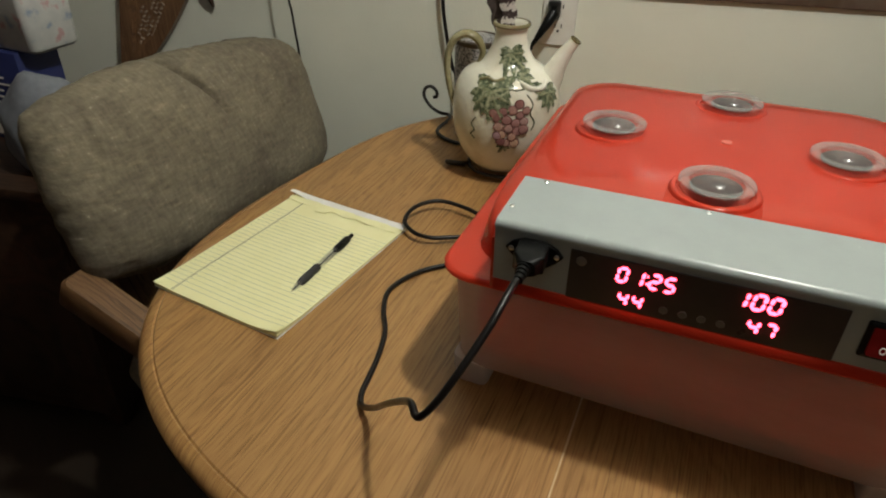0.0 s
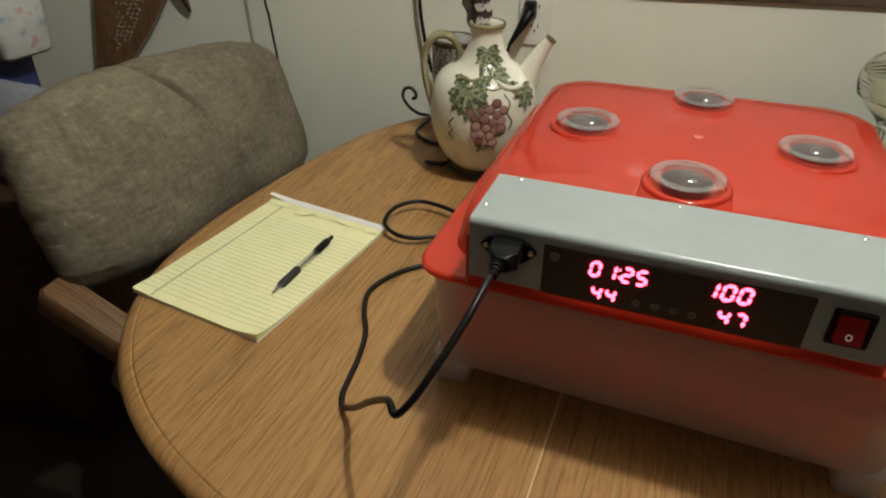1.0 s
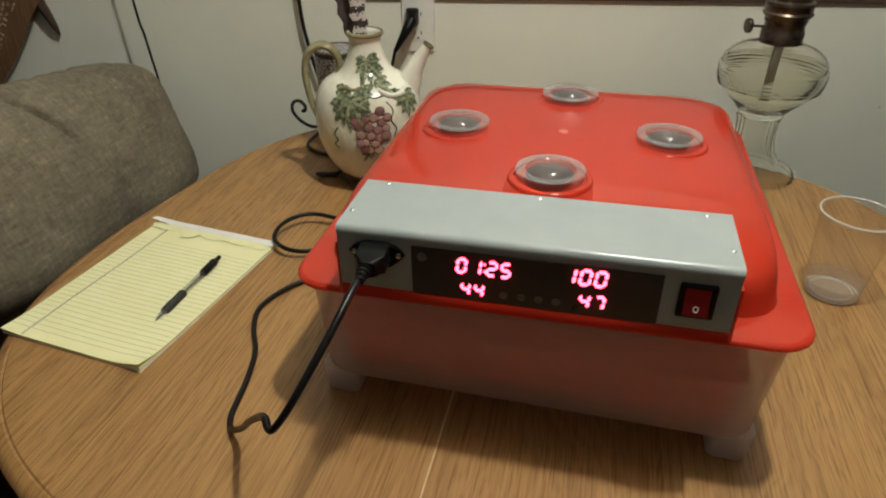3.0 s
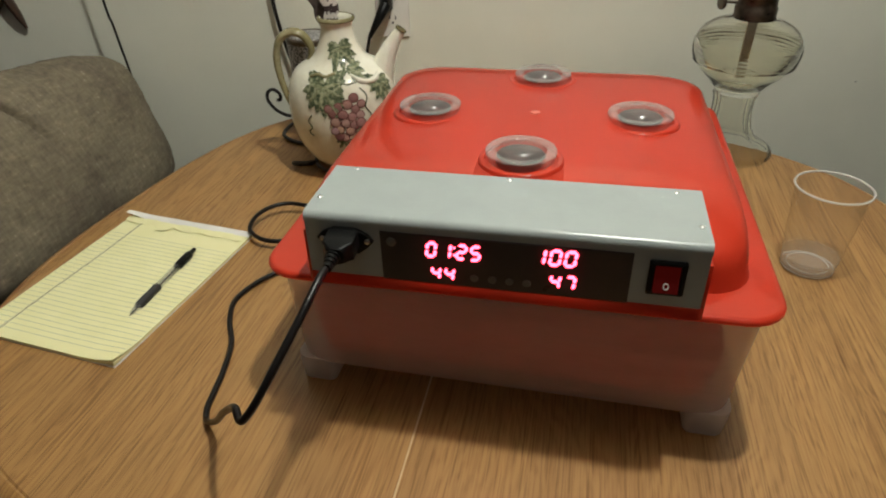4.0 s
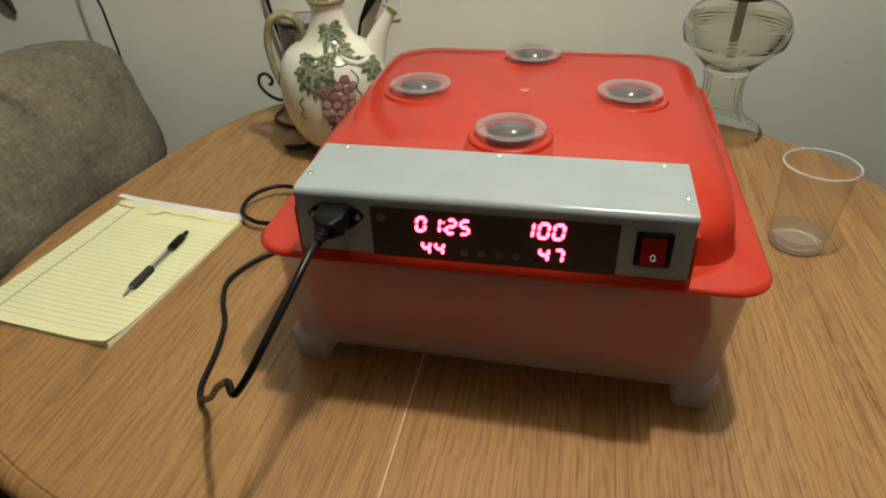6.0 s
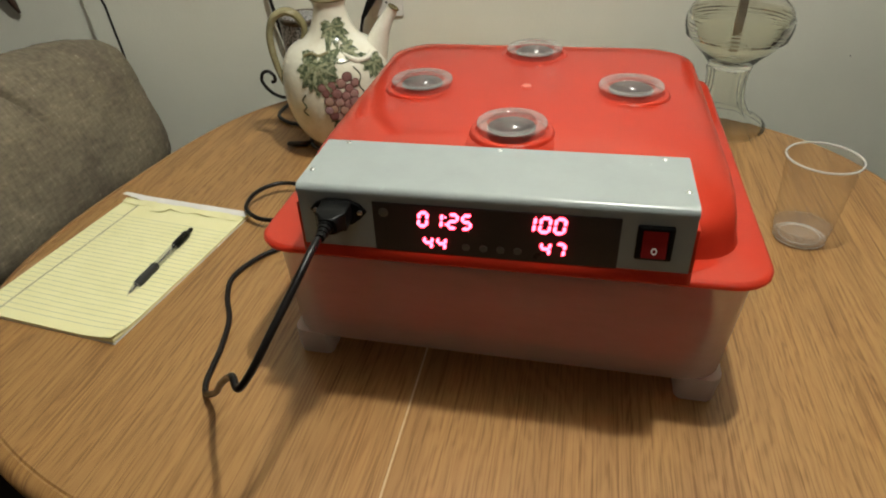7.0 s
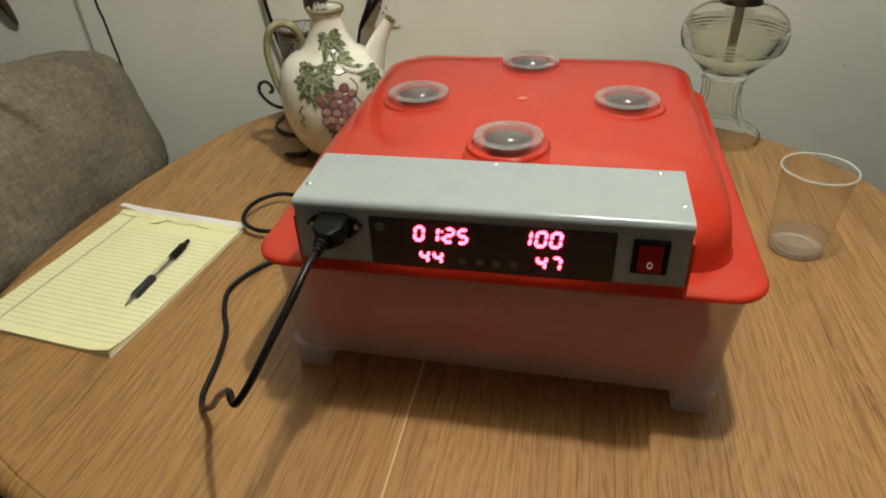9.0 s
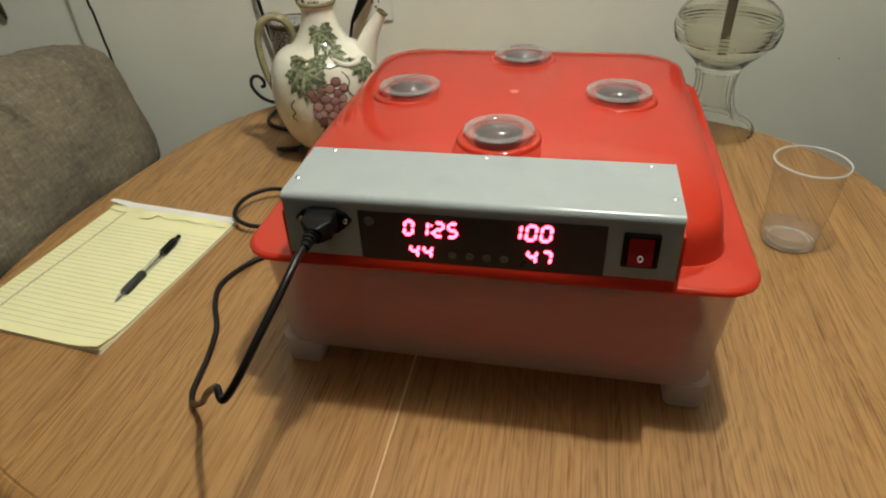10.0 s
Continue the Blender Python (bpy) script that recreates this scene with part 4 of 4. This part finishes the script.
def feather(place, label, material, lean, turn, length, width):
    bm = bmesh.new()
    rows = []
    n = 26
    for k in range(n + 1):
        f = k / n
        half = width * (0.55 + 0.45 * math.sin(math.pi * min(1, f * 1.15))) * (1 - 0.75 * max(0, f - 0.8) / 0.2)
        wob = 0.0012 * math.sin(k * 1.9) + 0.0016 * math.sin(k * 4.7 + length * 90)
        bend = 0.02 * f * f
        rows.append([bm.verts.new(p) for p in ((-half + wob, bend, f * length), (0, bend - 0.004, f * length), (half + wob, bend, f * length), (0, bend + 0.004, f * length))])
    for a, b in zip(rows, rows[1:]):
        for i in range(4):
            bm.faces.new((a[i], a[(i + 1) % 4], b[(i + 1) % 4], b[i]))
    bm.faces.new(rows[0])
    bm.faces.new(rows[-1][::-1])
    ob = single("feather", bm, material, label, "feather", group="feathers in the jug", angle=60)
    ob.matrix_basis = Matrix.Translation(place) @ pose(0, 0, 0, lean[0], lean[1], turn)
    return ob


feather((JUG[0] + 0.002, JUG[1] - 0.008, TOP + 0.215), "barred brown and white feather standing in the jug", FEATHER, (0, -6), 10, 0.22, 0.013)
feather((JUG[0] - 0.012, JUG[1] - 0.002, TOP + 0.222), "dark brown feather standing in the jug", DARK_FEATHER, (-4, -17), 0, 0.21, 0.013)


def iron_stand():
    ob = thing("iron_scroll_stand", "black wrought-iron scroll stand under and behind the jug", "stand", (*JUG, TOP))
    ring = [(0.060 * math.cos(2 * math.pi * k / 24), 0.060 * math.sin(2 * math.pi * k / 24), 0.011) for k in range(25)]
    part("ring", tube(ring, 0.0035, 8, 2), IRON, ob)
    for an in (205, 330, 85):
        a = radians(an)
        u, v = Vector((math.cos(a), math.sin(a), 0)), Vector((-math.sin(a), math.cos(a), 0))
        loop = [u * 0.058 + Vector((0, 0, 0.011)), u * 0.078 + v * 0.012 + Vector((0, 0, 0.016)), u * 0.100 + Vector((0, 0, 0.013)), u * 0.092 - v * 0.012 + Vector((0, 0, 0.0045)), u * 0.066 - v * 0.008 + Vector((0, 0, 0.0042))]
        part("foot", tube(loop, 0.0038, 8, 6), IRON, ob)
    # long back scroll that curls up beside the wall
    arm = [(-0.045, 0.040, 0.011), (-0.100, 0.055, 0.0055), (-0.145, 0.070, 0.0045), (-0.172, 0.100, 0.006), (-0.168, 0.150, 0.010), (-0.180, 0.180, 0.008), (-0.205, 0.188, 0.006), (-0.228, 0.190, 0.016),
           (-0.243, 0.190, 0.036), (-0.240, 0.190, 0.054), (-0.226, 0.190, 0.060), (-0.214, 0.190, 0.051), (-0.214, 0.190, 0.040), (-0.221, 0.190, 0.037)]
    part("scroll", tube(arm, 0.0036, 8, 6), IRON, ob)


iron_stand()


def candle_can():
    ob = thing("perforated_canister", "dark perforated metal canister with a brown rim behind the jug", "canister", (-0.268, 0.668, TOP))
    part("body", lathe([(0.036, 0.0), (0.040, 0.002), (0.043, 0.09), (0.046, 0.186), (0.044, 0.192), (0.030, 0.197)], 40), MESH, ob)
    part("rim", lathe([(0.0455, 0.185), (0.0475, 0.188), (0.0470, 0.194), (0.0430, 0.196), (0.038, 0.193)], 40, cap_a=False), BRASS, ob, "brown rim")


candle_can()


# ---- oil lamp ----
def oil_lamp():
    lamp = thing("oil_lamp", "clear ribbed glass oil lamp with an aged brass burner", "oil lamp", (0.515, 0.734, TOP))
    shell = [(0.084, 0.0), (0.086, 0.003), (0.085, 0.008), (0.079, 0.012), (0.068, 0.016), (0.055, 0.022), (0.045, 0.032), (0.0385, 0.045), (0.0348, 0.060), (0.0325, 0.080), (0.0335, 0.100), (0.0365, 0.1115)]
    lining = [(r - 0.0025, z + 0.0004) for r, z in shell[::-1][:-2]] + [(0.0805, 0.0)]
    foot = bridge(bmesh.new(), [[Vector((r * math.cos(2 * math.pi * i / 72), r * math.sin(2 * math.pi * i / 72), z)) for i in range(72)] for r, z in shell + lining], closed=True)
    for v in foot.verts:
        k = min(1.0, max(0.0, (v.co.z - 0.012) / 0.02))
        th = math.atan2(v.co.y, v.co.x)
        f = 1 + 0.11 * k * math.cos(8 * th)
        v.co.x, v.co.y = v.co.x * f, v.co.y * f
    part("glass_foot", foot, GLASS, lamp, "clear fluted glass foot", angle=80)
    outer = [(0.004, 0.1120), (0.0365, 0.1125), (0.041, 0.121), (0.053, 0.135), (0.068, 0.149), (0.0795, 0.162)]
    for k in range(12):
        z = 0.164 + 0.0034 * k
        outer.append((0.0825 + 0.0055 * math.sin(math.pi * k / 16) + (0.0020 if k % 2 else -0.0008), z))
    inner = [(0.0318, 0.247), (0.0342, 0.2400), (0.047, 0.2370), (0.063, 0.2312), (0.0757, 0.2225), (0.0822, 0.213), (0.0848, 0.203), (0.0818, 0.182), (0.0778, 0.165), (0.0662, 0.151), (0.0512, 0.1375), (0.036, 0.1245), (0.004, 0.1205)]
    outer += [(0.0865, 0.205), (0.084, 0.214), (0.077, 0.224), (0.064, 0.233), (0.048, 0.239), (0.036, 0.242), (0.034, 0.247)]
    part("glass_font", lathe(outer + inner, 56), GLASS, lamp, "clear ribbed glass font", angle=60)
    part("oil", lathe([(0.004, 0.1212), (0.0352, 0.1252), (0.0503, 0.1382), (0.0653, 0.1517), (0.0768, 0.1657), (0.0808, 0.1822), (0.0826, 0.200), (0.0806, 0.210), (0.004, 0.2102)], 48), OIL, lamp, "pale lamp oil")
    # brown bar stands in for the burner's dark reflection inside the glass
    part("wick", moved(block(-0.011, 0.011, -0.0014, 0.0014, 0.150, 0.262, 0.0008, 1), pose(0, 0, 0, 0, 0, 35)), BURNER_SMEAR, lamp, "brown bar for the burner's dark reflection in the font")
    col = part("collar", lathe([(0.028, 0.240), (0.0340, 0.2415), (0.0345, 0.260), (0.0320, 0.264), (0.0318, 0.274), (0.0345, 0.279)], 40), BRASS, lamp, "brass screw collar")
    part("burner", lathe([(0.0330, 0.279), (0.0350, 0.284), (0.0390, 0.288), (0.0400, 0.291), (0.0375, 0.294), (0.0378, 0.302), (0.0400, 0.305), (0.0390, 0.309), (0.0335, 0.312), (0.0320, 0.324), (0.0330, 0.328), (0.0300, 0.331), (0.020, 0.342), (0.006, 0.346)], 44), BRASS, lamp, "brass burner")
    part("wick_stem", tube([(-0.034, -0.010, 0.268), (-0.058, -0.018, 0.270)], 0.0022, 8), BRASS, col)
    bm = lathe([(0.002, -0.004), (0.0115, -0.003), (0.0125, 0.0), (0.0115, 0.003), (0.002, 0.004)], 20)
    part("wick_knob", moved(bm, pose(-0.060, -0.019, 0.270, 0, 90, 17)), BRASS, col, "round wick knob")


oil_lamp()


# ---- plastic cup ----
def cup():
    c = thing("plastic_cup", "empty clear plastic cup standing on the table", "cup", (0.5725, 0.342, TOP))
    part("wall", lathe([(0.0366, 0.0222), (0.0375, 0.0225), (0.0455, 0.125), (0.0450, 0.125), (0.0370, 0.0235), (0.0362, 0.0228)], 48, cap_a=False, cap_b=False), CLEAR_CUP, c)
    part("lower_wall", lathe([(0.0345, 0.001), (0.0352, 0.004), (0.0366, 0.0222), (0.0361, 0.0222), (0.0347, 0.005)], 48, cap_a=False, cap_b=False), CLEAR_BASE, c, "cloudy lower wall")
    part("base", lathe([(0.0300, 0.0006), (0.0340, 0.0012), (0.0346, 0.0030), (0.0325, 0.0056), (0.0285, 0.0044), (0.0270, 0.0056), (0.0240, 0.0042), (0.002, 0.0052)], 40), CLEAR_BASE, c, "thick clear base")
    ring = [(0.0465 * math.cos(2 * math.pi * k / 32), 0.0465 * math.sin(2 * math.pi * k / 32), 0.1255) for k in range(33)]
    part("rim", tube(ring, 0.0016, 8, 2), CLEAR_RIM, c, "rolled whitish rim")
    # thin whitish rings added as the bright reflections around the base
    for r, z in ((0.0338, 0.0040), (0.0268, 0.0060)):
        ring = [(r * math.cos(2 * math.pi * k / 32), r * math.sin(2 * math.pi * k / 32), z) for k in range(33)]
        part("base_glint", tube(ring, 0.0007, 6, 2), CLEAR_RIM, c)


CLEAR_BASE = clear("clear_base", (0.96, 0.95, 0.94), 0.08, 0.13, 0.9)
CLEAR_RIM = clear("clear_rim", (0.95, 0.93, 0.9), 0.15, 0.6)
cup()


# ---- on the wall ----
def wall_thing(name, label, category):
    ob = thing(name, label, category)
    ob.matrix_basis = ROOM
    return ob


def outlet():
    ob = wall_thing("outlet_plate", "white double power outlet on the wall", "outlet")
    bm = loft([(0.0355, 0.058, 0.003, 0.0), (0.0355, 0.058, 0.003, 0.003), (0.0335, 0.056, 0.003, 0.0055)])
    part("plate", moved(bm, pose(-0.0245, -0.0005, 0.9465, 90, 0, 0)), WHITE_PLASTIC, ob)
    for dz in (-0.0195, 0.0195):
        bm = loft([(0.0168, 0.0142, 0.012, 0.005), (0.0168, 0.0142, 0.012, 0.0068)])
        face = part("socket", moved(bm, pose(-0.0245, -0.0005, 0.9465 + dz, 90, 0, 0)), WHITE_PLASTIC, ob)
        for dx, w in ((-0.0063, 0.0011), (0.0063, 0.0011)):
            part("slot", block(-0.0245 + dx - w, -0.0245 + dx + w, -0.0080, -0.0066, 0.9465 + dz - 0.001, 0.9465 + dz + 0.0070), BLACK, face)
        bm = lathe([(0.0024, 0), (0.0024, 0.0012)], 12)
        part("earth_hole", moved(bm, pose(-0.0245, -0.0068, 0.9465 + dz - 0.0075, 90, 0, 0)), BLACK, face)


outlet()


def picture():
    ob = wall_thing("picture_frame", "large dark wooden picture frame on the wall", "picture")
    s0, s1, z0, z1 = -0.16, 1.18, 1.0, 1.75
    for a, b, c, d in ((s0, s1, z0, z0 + 0.05), (s0, s1, z1 - 0.05, z1), (s0, s0 + 0.05, z0 + 0.05, z1 - 0.05), (s1 - 0.05, s1, z0 + 0.05, z1 - 0.05)):
        part("frame_rail", block(a, b, -0.009, -0.001, c, d, 0.003), FRAME_WOOD, ob)
    part("pane", block(s0 + 0.047, s1 - 0.047, -0.0078, -0.0066, z0 + 0.047, z1 - 0.047), PICTURE_GLASS, ob, "glass over the picture", smooth=False)
    part("print", block(s0 + 0.045, s1 - 0.045, -0.006, -0.003, z0 + 0.045, z1 - 0.045), CARD_WHITE, ob, "plain picture behind the frame")


PICTURE_GLASS = clear("picture_glass", (0.97, 0.97, 0.97), 0.03, 0.0, 0.6)
picture()


def wall_cable(label, pts, r):
    ob = single("cable", tube([tuple(on_wall(*p)) for p in pts], r, 8, 6), CORD, label, "cable")
    return ob


wall_cable("thin black cable hanging down the wall near the chair", [(-0.63, 2.2, 0.07), (-0.612, 1.4, 0.07), (-0.598, 1.0, 0.07), (-0.592, 0.94, 0.07), (-0.588, 0.89, 0.07), (-0.582, 0.81, 0.07), (-0.57, 0.5, 0.07), (-0.55, 0.02, 0.07)], 0.0025)
wall_cable("black cable hanging down the wall behind the jug", [(-0.285, 2.2, 0.02), (-0.278, 1.3, 0.02), (-0.272, 1.0, 0.02), (-0.262, 0.905, 0.02), (-0.246, 0.83, 0.02), (-0.235, 0.77, 0.02), (-0.23, 0.4, 0.02), (-0.22, 0.02, 0.02)], 0.0042)


def carved_panel():
    ob = wall_thing("carved_panel", "brown carved wooden ornament with a pierced pattern on the wall", "wall ornament")
    ob.matrix_basis = ROOM @ Matrix.Translation((0.016, 0, 0))
    edge = [(-1.090, 0.760), (-1.03, 0.776), (-0.985, 0.805), (-0.94, 0.855), (-0.905, 0.90), (-0.870, 0.95), (-0.812, 1.02), (-0.765, 1.10), (-0.750, 1.20), (-0.79, 1.30), (-0.90, 1.34), (-0.985, 1.17), (-1.053, 0.915)]
    inner = [(-1.050, 0.800), (-1.02, 0.815), (-0.99, 0.838), (-0.958, 0.878), (-0.932, 0.918), (-0.905, 0.963), (-0.852, 1.03), (-0.805, 1.11), (-0.795, 1.19), (-0.830, 1.26), (-0.900, 1.28), (-0.950, 1.15), (-1.018, 0.915)]

    def slab(pts, d0, d1):
        return bridge(bmesh.new(), [[Vector((s, -d, z)) for s, z in pts] for d in (d0, d1)])

    bm = bmesh.new()
    n = len(edge)
    rings = [[bm.verts.new((s, -d, z)) for s, z in pts] for pts, d in ((edge, 0.006), (edge, 0.026), (inner, 0.026), (inner, 0.006))]
    for a, b in zip(rings, rings[1:] + rings[:1]):
        for i in range(n):
            bm.faces.new((a[i], a[(i + 1) % n], b[(i + 1) % n], b[i]))
    part("border", bm, CARVED_WOOD, ob, smooth=False)
    part("ground", slab(inner, 0.006, 0.012), CARVED_WOOD, ob, smooth=False)
    # dark tapered rod in place of the shadow thrown by the panel's lobe
    drop = tube([(-0.824, -0.008, 0.916), (-0.832, -0.010, 0.945), (-0.846, -0.011, 0.99), (-0.860, -0.011, 1.06)], 0.012, 12, 6, 0.6, radii=[0.004, 0.011, 0.015, 0.016, 0.012])
    part("lobe_shadow", drop, DARK_WOOD, ob, "dark solid standing in for the shadow of the panel's lobe")
    rng = random.Random(7)
    for i in range(21):
        for j in range(34):
            s = -1.040 + 0.012 * i + (0.006 if j % 2 else 0) + rng.uniform(-0.001, 0.001)
            z = 0.822 + 0.0105 * j
            limit = np.interp(z, [p[1] for p in inner[:8]], [p[0] for p in inner[:8]]) - 0.006
            floor_s = np.interp(z, [0.80, 0.915, 1.15, 1.28], [-1.050, -1.018, -0.950, -0.900]) + 0.010
            if floor_s < s < limit and z < 1.2 and rng.random() < 0.85:
                bm = loft([(0.0050, 0.0026, 0.002, 0.011), (0.0042, 0.0019, 0.0016, 0.0145)])
                part("carving", moved(bm, pose(s, 0, z, 90, 0, 0) @ pose(0, 0, 0, 0, 0, rng.choice((35, -35, 60)))), CARVE_LIGHT, ob)


NICK = spotted("scuffed_paint", [(0.3, (0.26, 0.25, 0.21)), (0.7, (0.34, 0.33, 0.28))], 300.0, 0.8)
CARVE_LIGHT = spotted("pale_carving", [(0.35, (0.15, 0.085, 0.05)), (0.65, (0.44, 0.37, 0.29))], 140.0, 0.5)
carved_panel()
single("wall_nick", lathe([(0.0019, 0.0), (0.0014, 0.0008)], 10), NICK, "small dark nick in the wall paint", "mark").matrix_basis = ROOM @ pose(1.012, 0, 0.777, 90, 0, 0)


# ---- upholstered chair at the table ----
def chair():
    ob = thing("upholstered_chair", "wooden chair with a thick tweed-covered back cushion, beside the table", "chair", (-0.64, 0.34, 0))
    # the back leans away from the table: local x out of the cushion's face, y along the chair, z up its back
    lean = Matrix.Translation((0.055, 0.012, 0.675)) @ pose(0, 0, 0, 0, -20, 1.5) @ pose(0, 0, 0, -5, 0, 0)

    def cushion(y0, y1, z0, z1, depth, puff):
        bm = bmesh.new()
        ny, nz = 150, 74
        rows = []
        for side in (1, -1):
            grid = []
            for j in range(nz + 1):
                row = []
                for i in range(ny + 1):
                    u, v = 2 * i / ny - 1, 2 * j / nz - 1
                    k = (1 - abs(u) ** 6) ** 0.5 * (1 - abs(v) ** 5) ** 0.5
                    y = (y0 + y1) / 2 + (y1 - y0) / 2 * u * (1 - 0.035 * abs(v) ** 6)
                    z = (z0 + z1) / 2 + (z1 - z0) / 2 * v * (1 - (0.16 if u < 0 else 0.20) * abs(u) ** 4) + 0.012 * (1 - u * u) * (v > 0) * v
                    x = side * depth / 2 * k + (puff * (1 - u * u) * (1 - v * v) if side > 0 else 0)
                    x += (0.008 * noise.noise(Vector((y * 7, z * 7, side))) + 0.0022 * noise.noise(Vector((y * 38, z * 38, side)))) * k
                    y += (0.008 * noise.noise(Vector((y * 8, z * 8, 3.1))) + 0.0035 * noise.noise(Vector((y * 45, z * 45, 9.3)))) * (abs(u) > 0.8)
                    z += (0.006 * noise.noise(Vector((y * 8, z * 8, 7.7))) + 0.0025 * noise.noise(Vector((y * 45, z * 45, 4.3)))) * (abs(v) > 0.8)
                    x -= (0.020 * math.exp(-((y + 0.065 - 0.48 * (z1 - z) - 0.006 * math.sin(z * 40)) / 0.0055) ** 2) * min(1, max(0, v + 0.02) * 1.8)) if side > 0 else 0
                    row.append(bm.verts.new((x - depth / 2, y, z)))
                grid.append(row)
            rows.append(grid)
        for s, grid in enumerate(rows):
            for j in range(nz):
                for i in range(ny):
                    f = (grid[j][i], grid[j][i + 1], grid[j + 1][i + 1], grid[j + 1][i])
                    bm.faces.new(f if s == 0 else f[::-1])
        bmesh.ops.remove_doubles(bm, verts=bm.verts[:], dist=0.0004)
        return bm

    part("back_cushion", moved(cushion(-0.322, 0.337, -0.035, 0.287, 0.14, 0.022), lean), TWEED, ob, "thick grey-brown tweed back cushion", angle=180)
    part("back_frame", moved(block(-0.16, -0.135, -0.24, 0.27, -0.2, 0.20, 0.01), lean), BROWN_WOOD, ob, "brown wooden back frame")
    part("arm", moved(loft([(0.092, 0.024, 0.012, -0.052), (0.097, 0.028, 0.014, -0.046), (0.097, 0.028, 0.014, -0.006), (0.092, 0.024, 0.012, 0.0)]), pose(0.052, -0.320, 0.654, 0, 27, 2)), BROWN_WOOD, ob, "brown wooden arm")
    part("seat", loft([(0.26, 0.28, 0.05, 0.40, 0.2, 0), (0.27, 0.29, 0.06, 0.44, 0.2, 0), (0.25, 0.27, 0.06, 0.50, 0.2, 0)]), TWEED, ob, "tweed seat")
    for x in (0.02, 0.40):
        for y in (-0.20, 0.22):
            part("leg", lathe([(0.016, 0.0), (0.022, 0.2), (0.025, 0.40)], 16, (x, y, 0)), BROWN_WOOD, ob)


chair()


# ---- dark sideboard with clutter beyond the chair ----
def sideboard():
    ob = wall_thing("dark_sideboard", "dark wooden sideboard standing against the wall", "sideboard")
    part("body", block(-2.0, -0.95, -0.50, -0.02, 0.05, 0.66, 0.01), DARK_WOOD, ob)
    part("top", block(-2.02, -0.93, -0.52, -0.01, 0.66, 0.685, 0.006), DARK_WOOD, ob)
    for s in (-1.96, -0.99):
        for d in (-0.46, -0.08):
            part("foot", block(s - 0.025, s + 0.025, d - 0.025, d + 0.025, 0.0, 0.05, 0.004), DARK_WOOD, ob)


sideboard()


def blue_carton():
    ob = wall_thing("blue_carton", "dark blue cardboard carton with pale printed lines on the sideboard", "carton")
    bm = block(-0.15, 0.125, -0.05, 0.05, 0.0, 0.198, 0.003)
    m = pose(-1.180, -0.27, 0.686, 0, 0, -10)
    body = part("box", moved(bm, m), BLUE_CARD, ob)
    for k in range(6):
        part("printed_bar", moved(block(-0.10, 0.085 - 0.012 * (k % 3), -0.0512, -0.0500, 0.085 + 0.014 * k, 0.089 + 0.014 * k), m), CARD_WHITE, body, smooth=False)
    part("white_panel", moved(block(-0.10, 0.06, -0.0514, -0.0500, 0.012, 0.07), m), CARD_WHITE, body, smooth=False)


blue_carton()


def paper_pack():
    bm = loft([(0.068, 0.05, 0.012, 0.0), (0.074, 0.056, 0.014, 0.008), (0.077, 0.058, 0.016, 0.16), (0.065, 0.048, 0.02, 0.19), (0.03, 0.02, 0.01, 0.20)])
    for v in bm.verts:
        v.co += Vector((noise.noise(v.co * 14), noise.noise(v.co * 14 + Vector((9, 0, 0))), 0)) * 0.008
    ob = single("wrapped_paper_pack", bm, PRINT, "white printed plastic-wrapped paper pack on the carton", "package", angle=60)
    part("wrap_fold", tube([(-0.06, -0.056, 0.03), (-0.058, -0.060, 0.09), (-0.06, -0.056, 0.15)], 0.003, 8, 5), PRINT, ob)
    part("wrap_tuck", tube([(-0.03, 0.0, 0.198), (0.0, 0.003, 0.204), (0.03, 0.0, 0.198)], 0.004, 8, 5), PRINT, ob)
    ob.matrix_basis = ROOM @ pose(-1.072, -0.275, 0.885, 0, 0, -14)


paper_pack()


def grey_pillow():
    bm = bmesh.new()
    bmesh.ops.create_icosphere(bm, subdivisions=4, radius=1.0)
    for v in bm.verts:
        n = noise.noise(v.co * 2.3)
        v.co = Vector((v.co.x * 0.096, v.co.y * 0.065, max(v.co.z, -0.66) * 0.115)) * (1 + 0.12 * n)
    ob = single("grey_pillow", bm, GREY_CLOTH, "small grey-blue pillow standing on the sideboard", "pillow", angle=180)
    ob.matrix_basis = ROOM @ pose(-0.962, -0.415, 0.762)


grey_pillow()


def dark_bag():
    bm = loft([(0.05, 0.04, 0.02, 0.0), (0.058, 0.046, 0.025, 0.01), (0.060, 0.048, 0.03, 0.12), (0.05, 0.03, 0.02, 0.17), (0.02, 0.012, 0.008, 0.19)])
    for v in bm.verts:
        v.co += Vector((noise.noise(v.co * 20), noise.noise(v.co * 20 + Vector((5, 0, 0))), 0)) * 0.007
    ob = single("dark_bag", bm, DARK_CLOTH, "small dark cloth bag on the carton", "bag", angle=70)
    ob.matrix_basis = ROOM @ pose(-1.20, -0.265, 0.885, 0, 0, -8)


dark_bag()
